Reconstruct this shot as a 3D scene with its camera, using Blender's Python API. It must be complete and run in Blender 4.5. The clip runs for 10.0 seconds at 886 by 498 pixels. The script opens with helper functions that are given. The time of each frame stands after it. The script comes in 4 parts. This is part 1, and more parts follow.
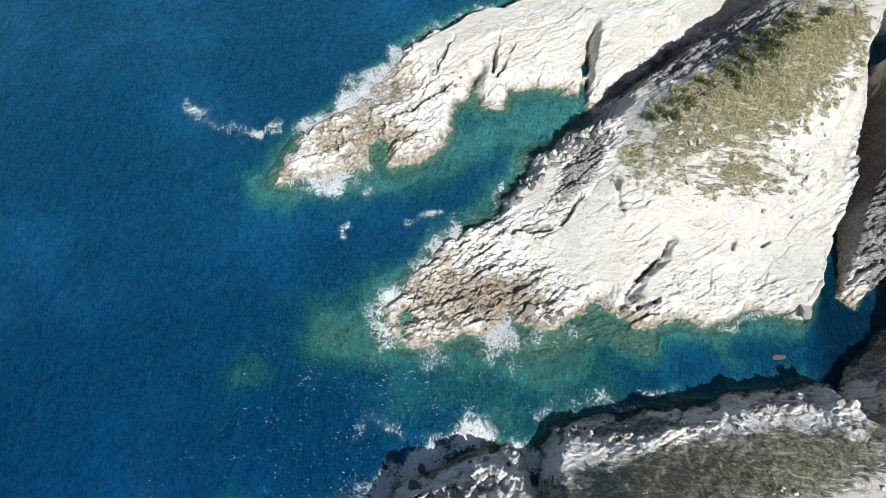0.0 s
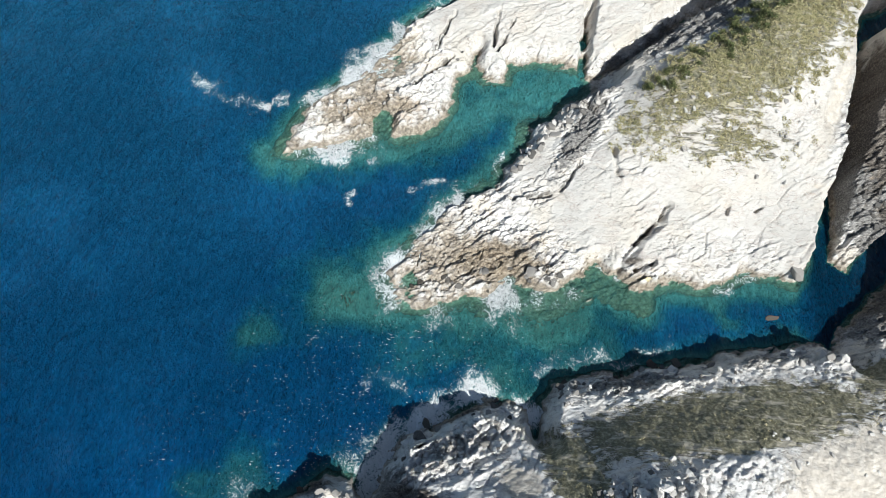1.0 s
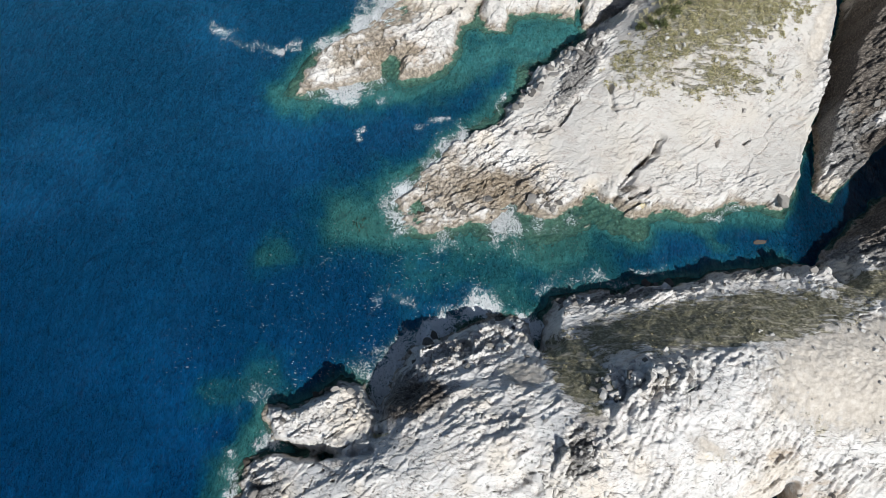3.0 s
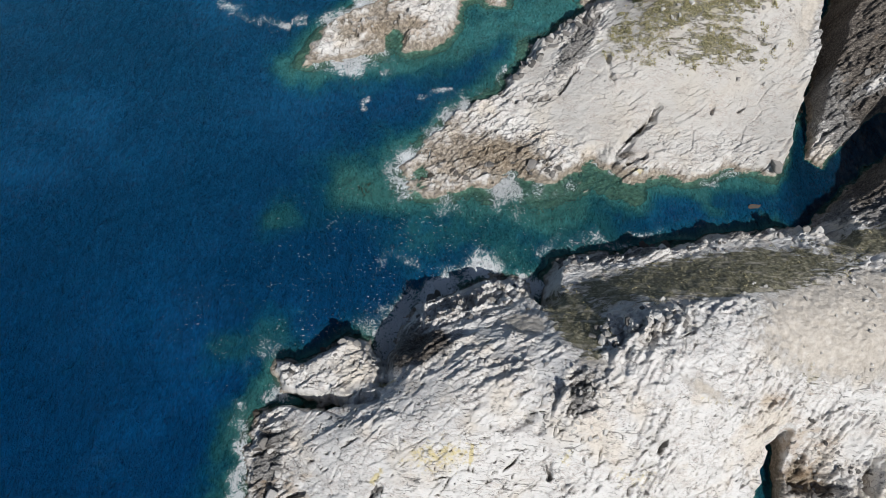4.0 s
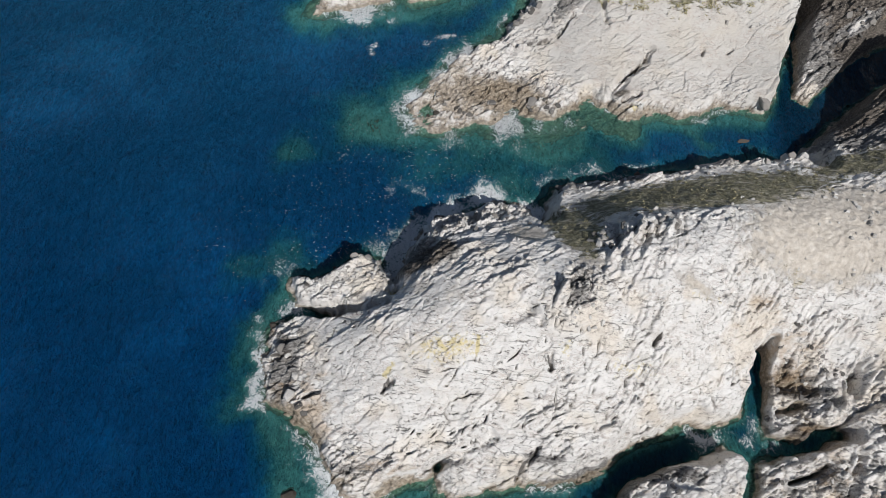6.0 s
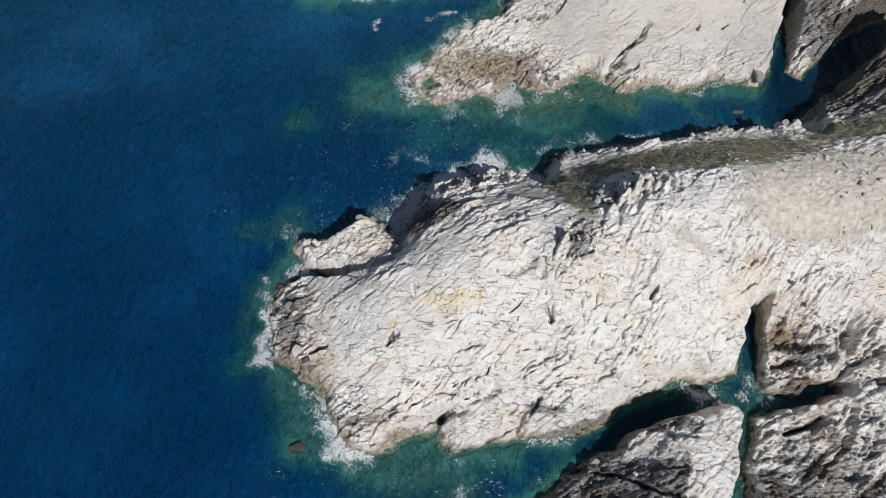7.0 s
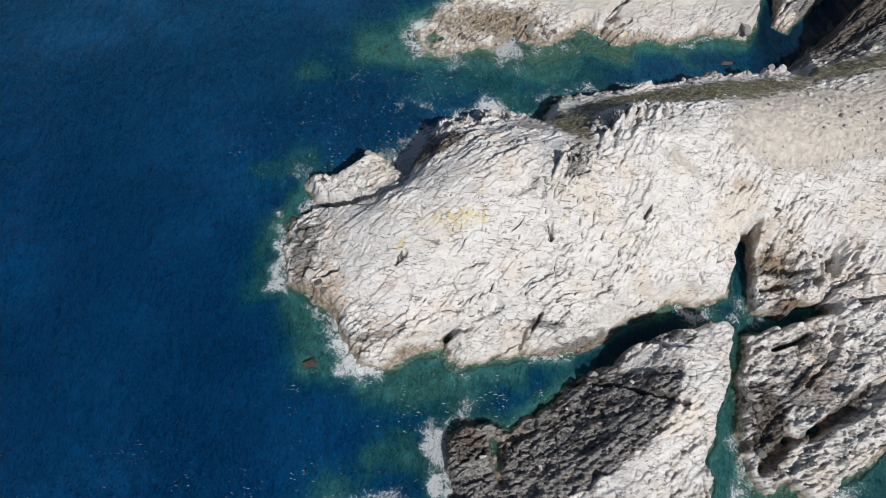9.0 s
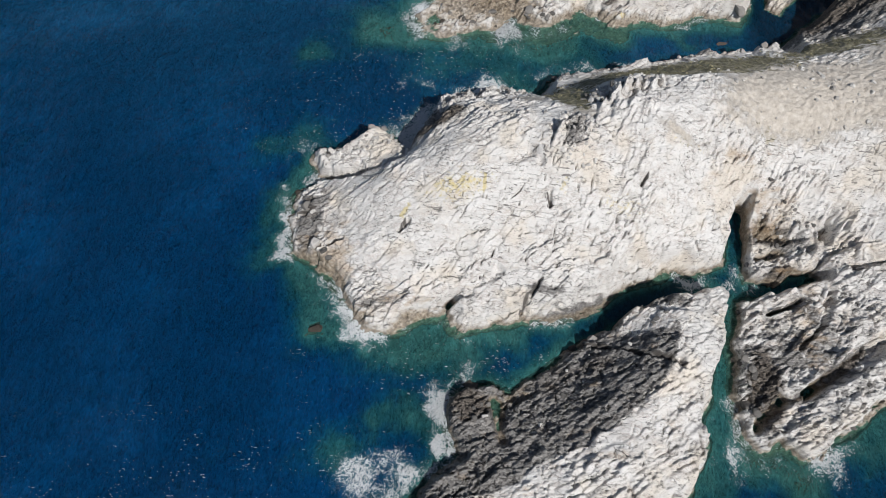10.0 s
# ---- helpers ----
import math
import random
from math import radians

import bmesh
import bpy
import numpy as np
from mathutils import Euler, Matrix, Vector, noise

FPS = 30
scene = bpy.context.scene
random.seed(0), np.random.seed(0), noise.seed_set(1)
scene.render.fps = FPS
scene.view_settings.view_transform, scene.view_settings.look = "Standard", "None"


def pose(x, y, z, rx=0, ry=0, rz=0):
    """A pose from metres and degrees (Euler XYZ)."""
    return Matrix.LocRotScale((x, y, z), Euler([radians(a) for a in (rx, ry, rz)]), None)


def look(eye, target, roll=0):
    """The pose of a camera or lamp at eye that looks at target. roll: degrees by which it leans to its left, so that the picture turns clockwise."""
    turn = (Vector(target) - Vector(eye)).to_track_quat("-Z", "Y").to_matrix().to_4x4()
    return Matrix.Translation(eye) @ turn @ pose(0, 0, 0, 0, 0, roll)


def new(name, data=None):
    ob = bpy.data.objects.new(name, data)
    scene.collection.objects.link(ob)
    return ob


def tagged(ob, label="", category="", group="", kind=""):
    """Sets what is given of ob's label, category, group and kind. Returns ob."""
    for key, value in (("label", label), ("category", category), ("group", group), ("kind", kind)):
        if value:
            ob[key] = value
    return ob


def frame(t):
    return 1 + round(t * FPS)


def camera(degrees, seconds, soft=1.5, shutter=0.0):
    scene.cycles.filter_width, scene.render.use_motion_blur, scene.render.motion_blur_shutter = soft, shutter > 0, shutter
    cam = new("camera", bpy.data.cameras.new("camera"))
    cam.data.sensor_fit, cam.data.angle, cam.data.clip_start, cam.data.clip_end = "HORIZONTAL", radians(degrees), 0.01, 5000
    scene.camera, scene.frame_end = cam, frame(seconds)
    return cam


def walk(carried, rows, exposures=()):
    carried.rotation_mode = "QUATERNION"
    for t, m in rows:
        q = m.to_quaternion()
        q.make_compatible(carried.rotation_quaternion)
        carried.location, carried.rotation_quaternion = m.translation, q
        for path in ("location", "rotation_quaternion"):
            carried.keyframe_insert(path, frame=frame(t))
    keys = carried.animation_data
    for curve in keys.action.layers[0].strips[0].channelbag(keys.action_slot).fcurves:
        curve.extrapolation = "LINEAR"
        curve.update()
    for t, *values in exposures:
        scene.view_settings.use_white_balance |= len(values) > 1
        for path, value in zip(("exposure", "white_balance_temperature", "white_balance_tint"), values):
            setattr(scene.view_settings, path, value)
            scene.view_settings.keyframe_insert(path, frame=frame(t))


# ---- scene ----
cam = camera(72.0, 10.0, soft=0.8)
# seconds, eye in metres above the sea, then pitch, yaw and roll of a gimballed drone flying backwards
PATH_ROWS = [
    (0.0, 0.00, 0.00, 100.00, -67.977, 0.542, 6.164),
    (1.0, 0.20, -7.42, 100.47, -67.694, 0.532, 6.065),
    (2.0, 0.41, -15.14, 100.69, -67.375, 0.531, 5.951),
    (3.0, 0.62, -23.07, 100.69, -67.020, 0.539, 5.823),
    (4.0, 0.85, -31.12, 100.51, -66.628, 0.556, 5.680),
    (5.0, 1.07, -39.20, 100.18, -66.199, 0.581, 5.522),
    (6.0, 1.30, -47.22, 99.75, -65.734, 0.616, 5.349),
    (7.0, 1.53, -55.11, 99.23, -65.233, 0.659, 5.162),
    (8.0, 1.76, -62.77, 98.69, -64.695, 0.711, 4.960),
    (9.0, 1.99, -70.11, 98.14, -64.121, 0.771, 4.744),
    (10.0, 2.21, -77.05, 97.62, -63.510, 0.841, 4.512),
]
EXPOSURES = [      # seconds, stops, white balance
    (0.0, 0.68, 6250, 5), (2.2, 0.6, 6250, 5), (3.0, 0.32, 6280, 8), (3.6, 0.12, 6300, 9), (5.0, 0.0, 6380, 10), (10.0, 0.0, 6350, 10)]
walk(cam, [(t, pose(x, y, z, 90 + pitch, 0, yaw) @ pose(0, 0, 0, 0, 0, roll)) for t, x, y, z, pitch, yaw, roll in PATH_ROWS], EXPOSURES)

# ---- light ----
SUN_AZ, SUN_EL = radians(148), radians(49)      # compass bearing of the sun (y is north), and its height
world = bpy.data.worlds.new("sky")
scene.world = world
world.use_nodes = True
wn = world.node_tree.nodes
sky = wn.new("ShaderNodeTexSky")
sky.sky_type, sky.sun_disc, sky.sun_elevation, sky.sun_rotation = "NISHITA", False, SUN_EL, SUN_AZ
world.node_tree.links.new(sky.outputs["Color"], wn["Background"].inputs["Color"])
wn["Background"].inputs["Strength"].default_value = 0.055
sun = new("sun", bpy.data.lights.new("sun", "SUN"))
sun.data.energy, sun.data.angle, sun.data.color = 4.0, radians(0.55), (1.0, 0.972, 0.935)
sun_way = Vector((math.sin(SUN_AZ) * math.cos(SUN_EL), math.cos(SUN_AZ) * math.cos(SUN_EL), math.sin(SUN_EL)))
sun.matrix_world = look(sun_way * 400, (0, 0, 0))


# ---- materials ----
class Nodes:
    """A small writer of node materials."""

    def __init__(self, name):
        self.mat = bpy.data.materials.new(name)
        self.mat.use_nodes = True
        self.t = self.mat.node_tree
        self.bsdf = self.t.nodes["Principled BSDF"]
        self.out = self.t.nodes["Material Output"]
        self.pos = self.t.nodes.new("ShaderNodeNewGeometry").outputs["Position"]

    def put(self, socket, value):
        if isinstance(value, bpy.types.NodeSocket):
            self.t.links.new(value, socket)
        else:
            socket.default_value = value

    def attr(self, name):
        n = self.t.nodes.new("ShaderNodeAttribute")
        n.attribute_name = name
        return n.outputs["Fac"]

    def math(self, op, a, b=0.0, clamp=False):
        n = self.t.nodes.new("ShaderNodeMath")
        n.operation, n.use_clamp = op, clamp
        self.put(n.inputs[0], a)
        self.put(n.inputs[1], b)
        return n.outputs[0]

    def mapped(self, scale=(1, 1, 1), rot=(0, 0, 0), vec=None):
        n = self.t.nodes.new("ShaderNodeMapping")
        n.inputs["Scale"].default_value, n.inputs["Rotation"].default_value = scale, rot
        self.put(n.inputs["Vector"], vec or self.pos)
        return n.outputs[0]

    def noise(self, scale, detail=4.0, rough=0.55, vec=None, warp=0.0):
        n = self.t.nodes.new("ShaderNodeTexNoise")
        for key, v in (("Scale", scale), ("Detail", detail), ("Roughness", rough), ("Distortion", warp)):
            n.inputs[key].default_value = v
        self.put(n.inputs["Vector"], vec or self.pos)
        return n.outputs["Fac"]

    def voronoi(self, scale, feature="F1", out="Distance", vec=None, jitter=1.0):
        n = self.t.nodes.new("ShaderNodeTexVoronoi")
        n.feature = feature
        n.inputs["Scale"].default_value, n.inputs["Randomness"].default_value = scale, jitter
        self.put(n.inputs["Vector"], vec or self.pos)
        return n.outputs[out]

    def ramp(self, fac, stops):
        n = self.t.nodes.new("ShaderNodeValToRGB")
        el = n.color_ramp.elements
        while len(el) < len(stops):
            el.new(0.5)
        for e, (at, c) in zip(el, stops):
            e.position, e.color = at, (*c, 1) if len(c) == 3 else c
        self.put(n.inputs["Fac"], fac)
        return n.outputs["Color"]

    def step(self, value, lo, hi):
        n = self.t.nodes.new("ShaderNodeMapRange")
        n.interpolation_type = "SMOOTHSTEP"
        self.put(n.inputs["Value"], value)
        n.inputs["From Min"].default_value, n.inputs["From Max"].default_value = lo, hi
        return n.outputs["Result"]

    def mix(self, fac, a, b, blend="MIX"):
        n = self.t.nodes.new("ShaderNodeMix")
        n.data_type, n.blend_type = "RGBA", blend
        self.put(n.inputs[0], fac)
        self.put(n.inputs[6], a if isinstance(a, bpy.types.NodeSocket) else (*a, 1))
        self.put(n.inputs[7], b if isinstance(b, bpy.types.NodeSocket) else (*b, 1))
        return n.outputs[2]

    def z(self):
        n = self.t.nodes.new("ShaderNodeSeparateXYZ")
        self.put(n.inputs[0], self.pos)
        return n.outputs["Z"]

    def bump(self, height, strength, dist, normal=None):
        n = self.t.nodes.new("ShaderNodeBump")
        n.inputs["Strength"].default_value, n.inputs["Distance"].default_value = strength, dist
        self.put(n.inputs["Height"], height)
        if normal:
            self.put(n.inputs["Normal"], normal)
        return n.outputs["Normal"]

    def done(self, color, rough, normal=None):
        self.put(self.bsdf.inputs["Base Color"], color)
        self.put(self.bsdf.inputs["Roughness"], rough)
        if normal:
            self.put(self.bsdf.inputs["Normal"], normal)
        return self.mat


STRIKE = radians(30)       # the beds of the rock run this way


def rock_material():
    m = Nodes("weathered_quartzite")
    bed = m.mapped((0.45, 1.0, 1.0), (0, 0, -STRIKE))
    big, mid, fine = m.noise(0.13, 4), m.noise(0.6, 6, 0.62, bed), m.noise(3.2, 6, 0.68, bed)
    pale = m.ramp(mid, [(0.26, (0.56, 0.53, 0.49)), (0.48, (0.69, 0.665, 0.63)), (0.72, (0.76, 0.74, 0.705))])
    pale = m.mix(m.math("MULTIPLY", m.step(big, 0.48, 0.66), 0.55), pale, (0.68, 0.59, 0.47))
    pale = m.mix(m.math("MULTIPLY", m.attr("calm"), 0.66), pale, (0.46, 0.43, 0.385))
    pale = m.mix(m.math("MULTIPLY", m.step(fine, 0.56, 0.7), 0.45), pale, (0.44, 0.40, 0.355))
    vein = m.math("ABSOLUTE", m.math("SUBTRACT", m.noise(0.9, 7, 0.7, bed, 0.8), 0.5))
    vein = m.math("MULTIPLY", m.math("SUBTRACT", 1.0, m.step(vein, 0.0, 0.035)), m.step(m.noise(0.3, 3), 0.4, 0.6))
    pale = m.mix(m.math("MULTIPLY", vein, 0.6), pale, (0.36, 0.28, 0.235))
    # grey rock, which also carries painted shade on slopes turned from the sun
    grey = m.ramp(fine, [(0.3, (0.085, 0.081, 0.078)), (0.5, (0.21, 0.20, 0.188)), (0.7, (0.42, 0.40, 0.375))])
    wear_shade = m.math("ADD", m.attr("grey"), m.math("MULTIPLY", m.math("SUBTRACT", m.noise(0.5, 7, 0.68, bed), 0.5), 1.5))
    col = m.mix(m.step(wear_shade, 0.38, 0.62), pale, grey)
    # dark brown rock, with shade painted in along ridge, cove and gully
    umber_shade = m.ramp(fine, [(0.32, (0.035, 0.03, 0.026)), (0.5, (0.10, 0.084, 0.07)), (0.68, (0.30, 0.265, 0.225))])
    dim = m.math("ADD", m.attr("umber_shade"), m.math("MULTIPLY", m.math("SUBTRACT", m.noise(0.3, 6, 0.62, bed), 0.5), 1.2))
    col = m.mix(m.step(dim, 0.35, 0.7), col, umber_shade)
    # rusty and yellow stains
    rust = m.step(m.math("ADD", m.noise(0.35, 6, 0.65, bed), m.math("MULTIPLY", m.attr("rust"), 0.28)), 0.6, 0.78)
    col = m.mix(m.math("MULTIPLY", rust, 0.55), col, (0.37, 0.25, 0.135))
    lich = m.step(m.math("ADD", m.attr("lichen"), m.math("MULTIPLY", m.math("SUBTRACT", m.noise(1.4, 5, 0.6), 0.5), 1.4)), 0.42, 0.75)
    col = m.mix(m.math("MULTIPLY", lich, 0.65), col, (0.62, 0.50, 0.17))
    # cracks with shade and dirt painted in: long dashes along the beds, and a finer broken net
    def dashes(across, along, turn, low, high):
        v = m.mapped((along, across, across), (0, 0, -turn))
        return m.step(m.noise(1.0, 3.0, 0.45, v, 0.5), low, high)
    crack = m.math("MAXIMUM", dashes(2.1, 0.5, STRIKE + 0.1, 0.645, 0.675), dashes(3.8, 1.1, STRIKE + 0.75, 0.66, 0.69))
    crack = m.math("MAXIMUM", crack, m.math("MULTIPLY", dashes(6.0, 2.2, STRIKE - 0.3, 0.64, 0.70), 0.85))
    crack = m.math("MULTIPLY", crack, m.math("ADD", 0.15, m.math("MULTIPLY", m.step(m.noise(0.28, 5, 0.62), 0.44, 0.58), 0.85)))
    crack = m.math("MULTIPLY", crack, m.math("SUBTRACT", 1.0, m.math("MULTIPLY", m.attr("calm"), 0.6)))
    net = m.voronoi(0.75, "DISTANCE_TO_EDGE", vec=m.mapped((0.45, 1.2, 1.0), (0, 0, -STRIKE)))
    net = m.math("SUBTRACT", 1.0, m.step(m.math("ADD", net, m.math("MULTIPLY", m.math("SUBTRACT", fine, 0.5), 0.22)), -0.01, 0.03))
    net = m.math("MULTIPLY", net, m.step(m.math("ADD", m.noise(0.45, 4), m.math("SUBTRACT", m.math("MULTIPLY", m.attr("grey"), 0.34), m.math("MULTIPLY", m.attr("calm"), 0.1))), 0.46, 0.6))
    crack = m.math("MAXIMUM", m.math("MULTIPLY", crack, 0.8), m.math("MULTIPLY", net, 0.65))
    crack = m.math("MAXIMUM", crack, m.step(m.math("ADD", m.attr("gap"), m.math("MULTIPLY", m.math("SUBTRACT", fine, 0.5), 0.5)), 0.35, 0.75))
    col = m.mix(m.math("MULTIPLY", crack, 0.85), col, (0.045, 0.038, 0.032))
    # wet, weed-grown band at the waterline
    level = m.math("ADD", m.z(), m.math("MULTIPLY", m.math("SUBTRACT", m.noise(0.5, 5, 0.6), 0.5), 3.2))
    band = m.math("SUBTRACT", 1.0, m.step(m.math("SUBTRACT", level, m.math("MULTIPLY", m.attr("rust"), 2.6)), 0.1, 1.5))
    weed = m.ramp(m.noise(1.6, 6, 0.66), [(0.3, (0.06, 0.046, 0.032)), (0.46, (0.19, 0.145, 0.095)), (0.56, (0.34, 0.28, 0.205)), (0.7, (0.55, 0.49, 0.41))])
    col = m.mix(m.math("MULTIPLY", band, 0.85), col, weed)
    black = m.math("SUBTRACT", 1.0, m.step(level, -0.5, 0.4))
    col = m.mix(m.math("MULTIPLY", black, 0.35), col, (0.07, 0.062, 0.035))
    # soil and dry turf
    soil = m.ramp(m.noise(1.1, 6, 0.66), [(0.3, (0.40, 0.35, 0.29)), (0.52, (0.55, 0.495, 0.425)), (0.72, (0.66, 0.61, 0.54))])
    soil_f = m.step(m.math("ADD", m.attr("soil"), m.math("MULTIPLY", m.math("SUBTRACT", m.noise(0.7, 6, 0.7), 0.5), 1.3)), 0.3, 0.7)
    col = m.mix(soil_f, col, soil)
    turf = m.ramp(m.noise(2.2, 5, 0.62), [(0.3, (0.10, 0.094, 0.06)), (0.5, (0.19, 0.177, 0.115)), (0.7, (0.42, 0.38, 0.27))])
    turf_f = m.step(m.math("ADD", m.attr("turf"), m.math("MULTIPLY", m.math("SUBTRACT", m.noise(0.8, 6, 0.7, m.mapped((0.3, 1.25, 1.0), (0, 0, radians(-16)))), 0.5), 2.2)), 0.38, 0.56)
    bare = m.step(m.noise(0.62, 4, 0.6, m.mapped((0.26, 1.5, 1.0), (0, 0, radians(-12))), 0.6), 0.53, 0.63)
    turf = m.mix(m.math("MULTIPLY", bare, 0.75), turf, (0.50, 0.45, 0.36))
    col = m.mix(turf_f, col, turf)
    cover = m.math("SUBTRACT", 1.0, m.math("MAXIMUM", soil_f, turf_f))
    nrm = m.bump(m.noise(1.5, 9, 0.7, bed), 1.0, 0.25)
    nrm = m.bump(m.noise(6.0, 5, 0.7), 1.0, 0.085, nrm)
    nrm = m.bump(m.math("MULTIPLY", m.math("SUBTRACT", 1.0, crack), cover), 1.0, 0.16, nrm)
    rough = m.math("SUBTRACT", 0.88, m.math("MULTIPLY", band, 0.4))
    return m.done(col, rough, nrm)


def water_material():
    m = Nodes("sea_water")
    depth = m.attr("depth")
    patch = m.math("MULTIPLY", m.math("SUBTRACT", m.noise(0.25, 6, 0.62, None, 0.6), 0.5), 1.5)
    d = m.math("MULTIPLY", depth, m.math("ADD", 1.0, patch))
    body = m.ramp(m.math("DIVIDE", d, 12.0, True), [
        (0.0, (0.085, 0.235, 0.20)), (0.12, (0.05, 0.18, 0.165)), (0.28, (0.016, 0.098, 0.115)), (0.5, (0.003, 0.058, 0.122)), (1.0, (0.001, 0.044, 0.131))])
    # paler water towards the open bay in the north
    sep = m.t.nodes.new("ShaderNodeSeparateXYZ")
    m.put(sep.inputs[0], m.pos)
    north_pale = m.step(m.math("ADD", sep.outputs["Y"], m.math("MULTIPLY", m.noise(0.02, 3), 40.0)), -25.0, 130.0)
    body = m.mix(m.math("MULTIPLY", north_pale, 0.55), body, m.mix(1.0, body, (0.017, 0.088, 0.102), "ADD"))
    # shade of the walls painted into the water of chasm and narrow channels
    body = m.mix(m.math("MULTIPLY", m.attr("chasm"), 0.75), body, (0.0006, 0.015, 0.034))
    swell = m.noise(0.16, 3, 0.5, m.mapped((1.0, 0.45, 1), (0, 0, radians(20))))
    chop = m.noise(0.8, 6, 0.66, m.mapped((1.0, 0.5, 1), (0, 0, radians(-25))), 0.7)
    rip = m.noise(2.6, 4, 0.62, m.mapped((1.0, 0.5, 1), (0, 0, radians(30))), 0.4)
    gust = m.math("ADD", 0.45, m.step(m.noise(0.035, 4, 0.6), 0.35, 0.65))
    nrm = m.bump(swell, 0.6, 1.4)
    nrm = m.bump(m.math("MULTIPLY", chop, gust), 1.0, 2.4, nrm)
    nrm = m.bump(m.math("MULTIPLY", rip, gust), 1.0, 0.9, nrm)
    # light and dark of the wave slopes, multiplied into the body colour
    wave_light = m.math("ADD", -0.3, m.math("ADD", m.math("MULTIPLY", chop, 1.1), m.math("MULTIPLY", rip, 1.5)))
    body = m.mix(1.0, body, wave_light, "MULTIPLY")
    # foam
    def ridge(scale, warp):
        r = m.math("ABSOLUTE", m.math("SUBTRACT", m.noise(scale, 6, 0.66, None, warp), 0.5))
        return m.math("SUBTRACT", 1.0, m.math("MULTIPLY", r, 7.0), True)
    web = m.math("MAXIMUM", ridge(0.6, 1.2), m.math("MULTIPLY", ridge(1.7, 0.8), 0.85))
    grain = m.math("MULTIPLY", m.math("SUBTRACT", m.noise(2.0, 9, 0.78, None, 0.6), 0.5), 2.2)
    fa = m.attr("foam")
    foam = m.step(m.math("ADD", m.math("ADD", m.math("MULTIPLY", web, 0.75), m.math("MULTIPLY", fa, 0.74)), m.math("MULTIPLY", grain, 0.45)), 0.88, 1.14)
    foam = m.math("MULTIPLY", foam, m.step(fa, 0.02, 0.14))
    # sun glints on the ripples, painted as white dashes and joined to the foam
    glints = m.math("MULTIPLY", m.noise(5.5, 2, 0.5, m.mapped((0.3, 1.2, 1), (0, 0, radians(-35))), 0.3), m.math("ADD", 0.60, m.math("MULTIPLY", m.noise(0.22, 5, 0.7), 0.78)))
    glints = m.step(m.math("ADD", glints, m.math("MULTIPLY", m.attr("glints"), 0.05)), 0.725, 0.775)
    foam = m.math("MAXIMUM", foam, m.math("MULTIPLY", m.math("MULTIPLY", glints, m.step(m.attr("glints"), 0.0, 0.4)), 0.9))
    milk = m.step(m.attr("foam"), 0.1, 0.9)
    body = m.mix(m.math("MULTIPLY", milk, 0.4), body, (0.18, 0.40, 0.39))
    col = m.mix(foam, body, (0.82, 0.84, 0.84))
    m.put(m.bsdf.inputs["IOR"], 1.333)
    m.put(m.bsdf.inputs["Specular IOR Level"], 0.22)
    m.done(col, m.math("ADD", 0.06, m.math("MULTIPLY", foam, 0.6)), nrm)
    clear = m.t.nodes.new("ShaderNodeBsdfTransparent")
    clear.inputs["Color"].default_value = (0.55, 0.82, 0.76, 1)
    mixer = m.t.nodes.new("ShaderNodeMixShader")
    see = m.math("MAXIMUM", m.math("ADD", m.step(d, -0.1, 2.4), 0.12), foam)
    m.put(mixer.inputs[0], m.math("MINIMUM", see, 1.0))
    m.t.links.new(clear.outputs[0], mixer.inputs[1])
    m.t.links.new(m.bsdf.outputs[0], mixer.inputs[2])
    m.t.links.new(mixer.outputs[0], m.out.inputs["Surface"])
    return m.mat


ROCK, WATER = rock_material(), water_material()


# ---- relief ----
def hashed(ix, iy, seed):
    """Even random numbers from 0 to 1 for whole-number cells."""
    h = (ix.astype(np.int64) * 374761393 + iy.astype(np.int64) * 668265263 + seed * 974711) & 0x7FFFFFFF
    h = ((h ^ (h >> 13)) * 1274126177) & 0x7FFFFFFF
    h = ((h ^ (h >> 16)) * 1911520717) & 0x7FFFFFFF
    return ((h ^ (h >> 15)) & 0xFFFFF) / float(0xFFFFF)


def soft_noise(x, y, seed=0):
    """Smooth value noise, -0.5 to 0.5, of grain 1."""
    ix, iy = np.floor(x), np.floor(y)
    fx, fy = x - ix, y - iy
    fx, fy = fx * fx * (3 - 2 * fx), fy * fy * (3 - 2 * fy)
    a, b = hashed(ix, iy, seed), hashed(ix + 1, iy, seed)
    c, d = hashed(ix, iy + 1, seed), hashed(ix + 1, iy + 1, seed)
    return (a + (b - a) * fx) * (1 - fy) + (c + (d - c) * fx) * fy - 0.5


def many_noise(x, y, grain, octaves=4, seed=0, gain=0.5):
    out, amp = 0.0, 1.0
    for n in range(octaves):
        out = out + amp * soft_noise(x / grain + 17.3 * n, y / grain - 9.1 * n, seed + n)
        grain, amp = grain / 2.03, amp * gain
    return out


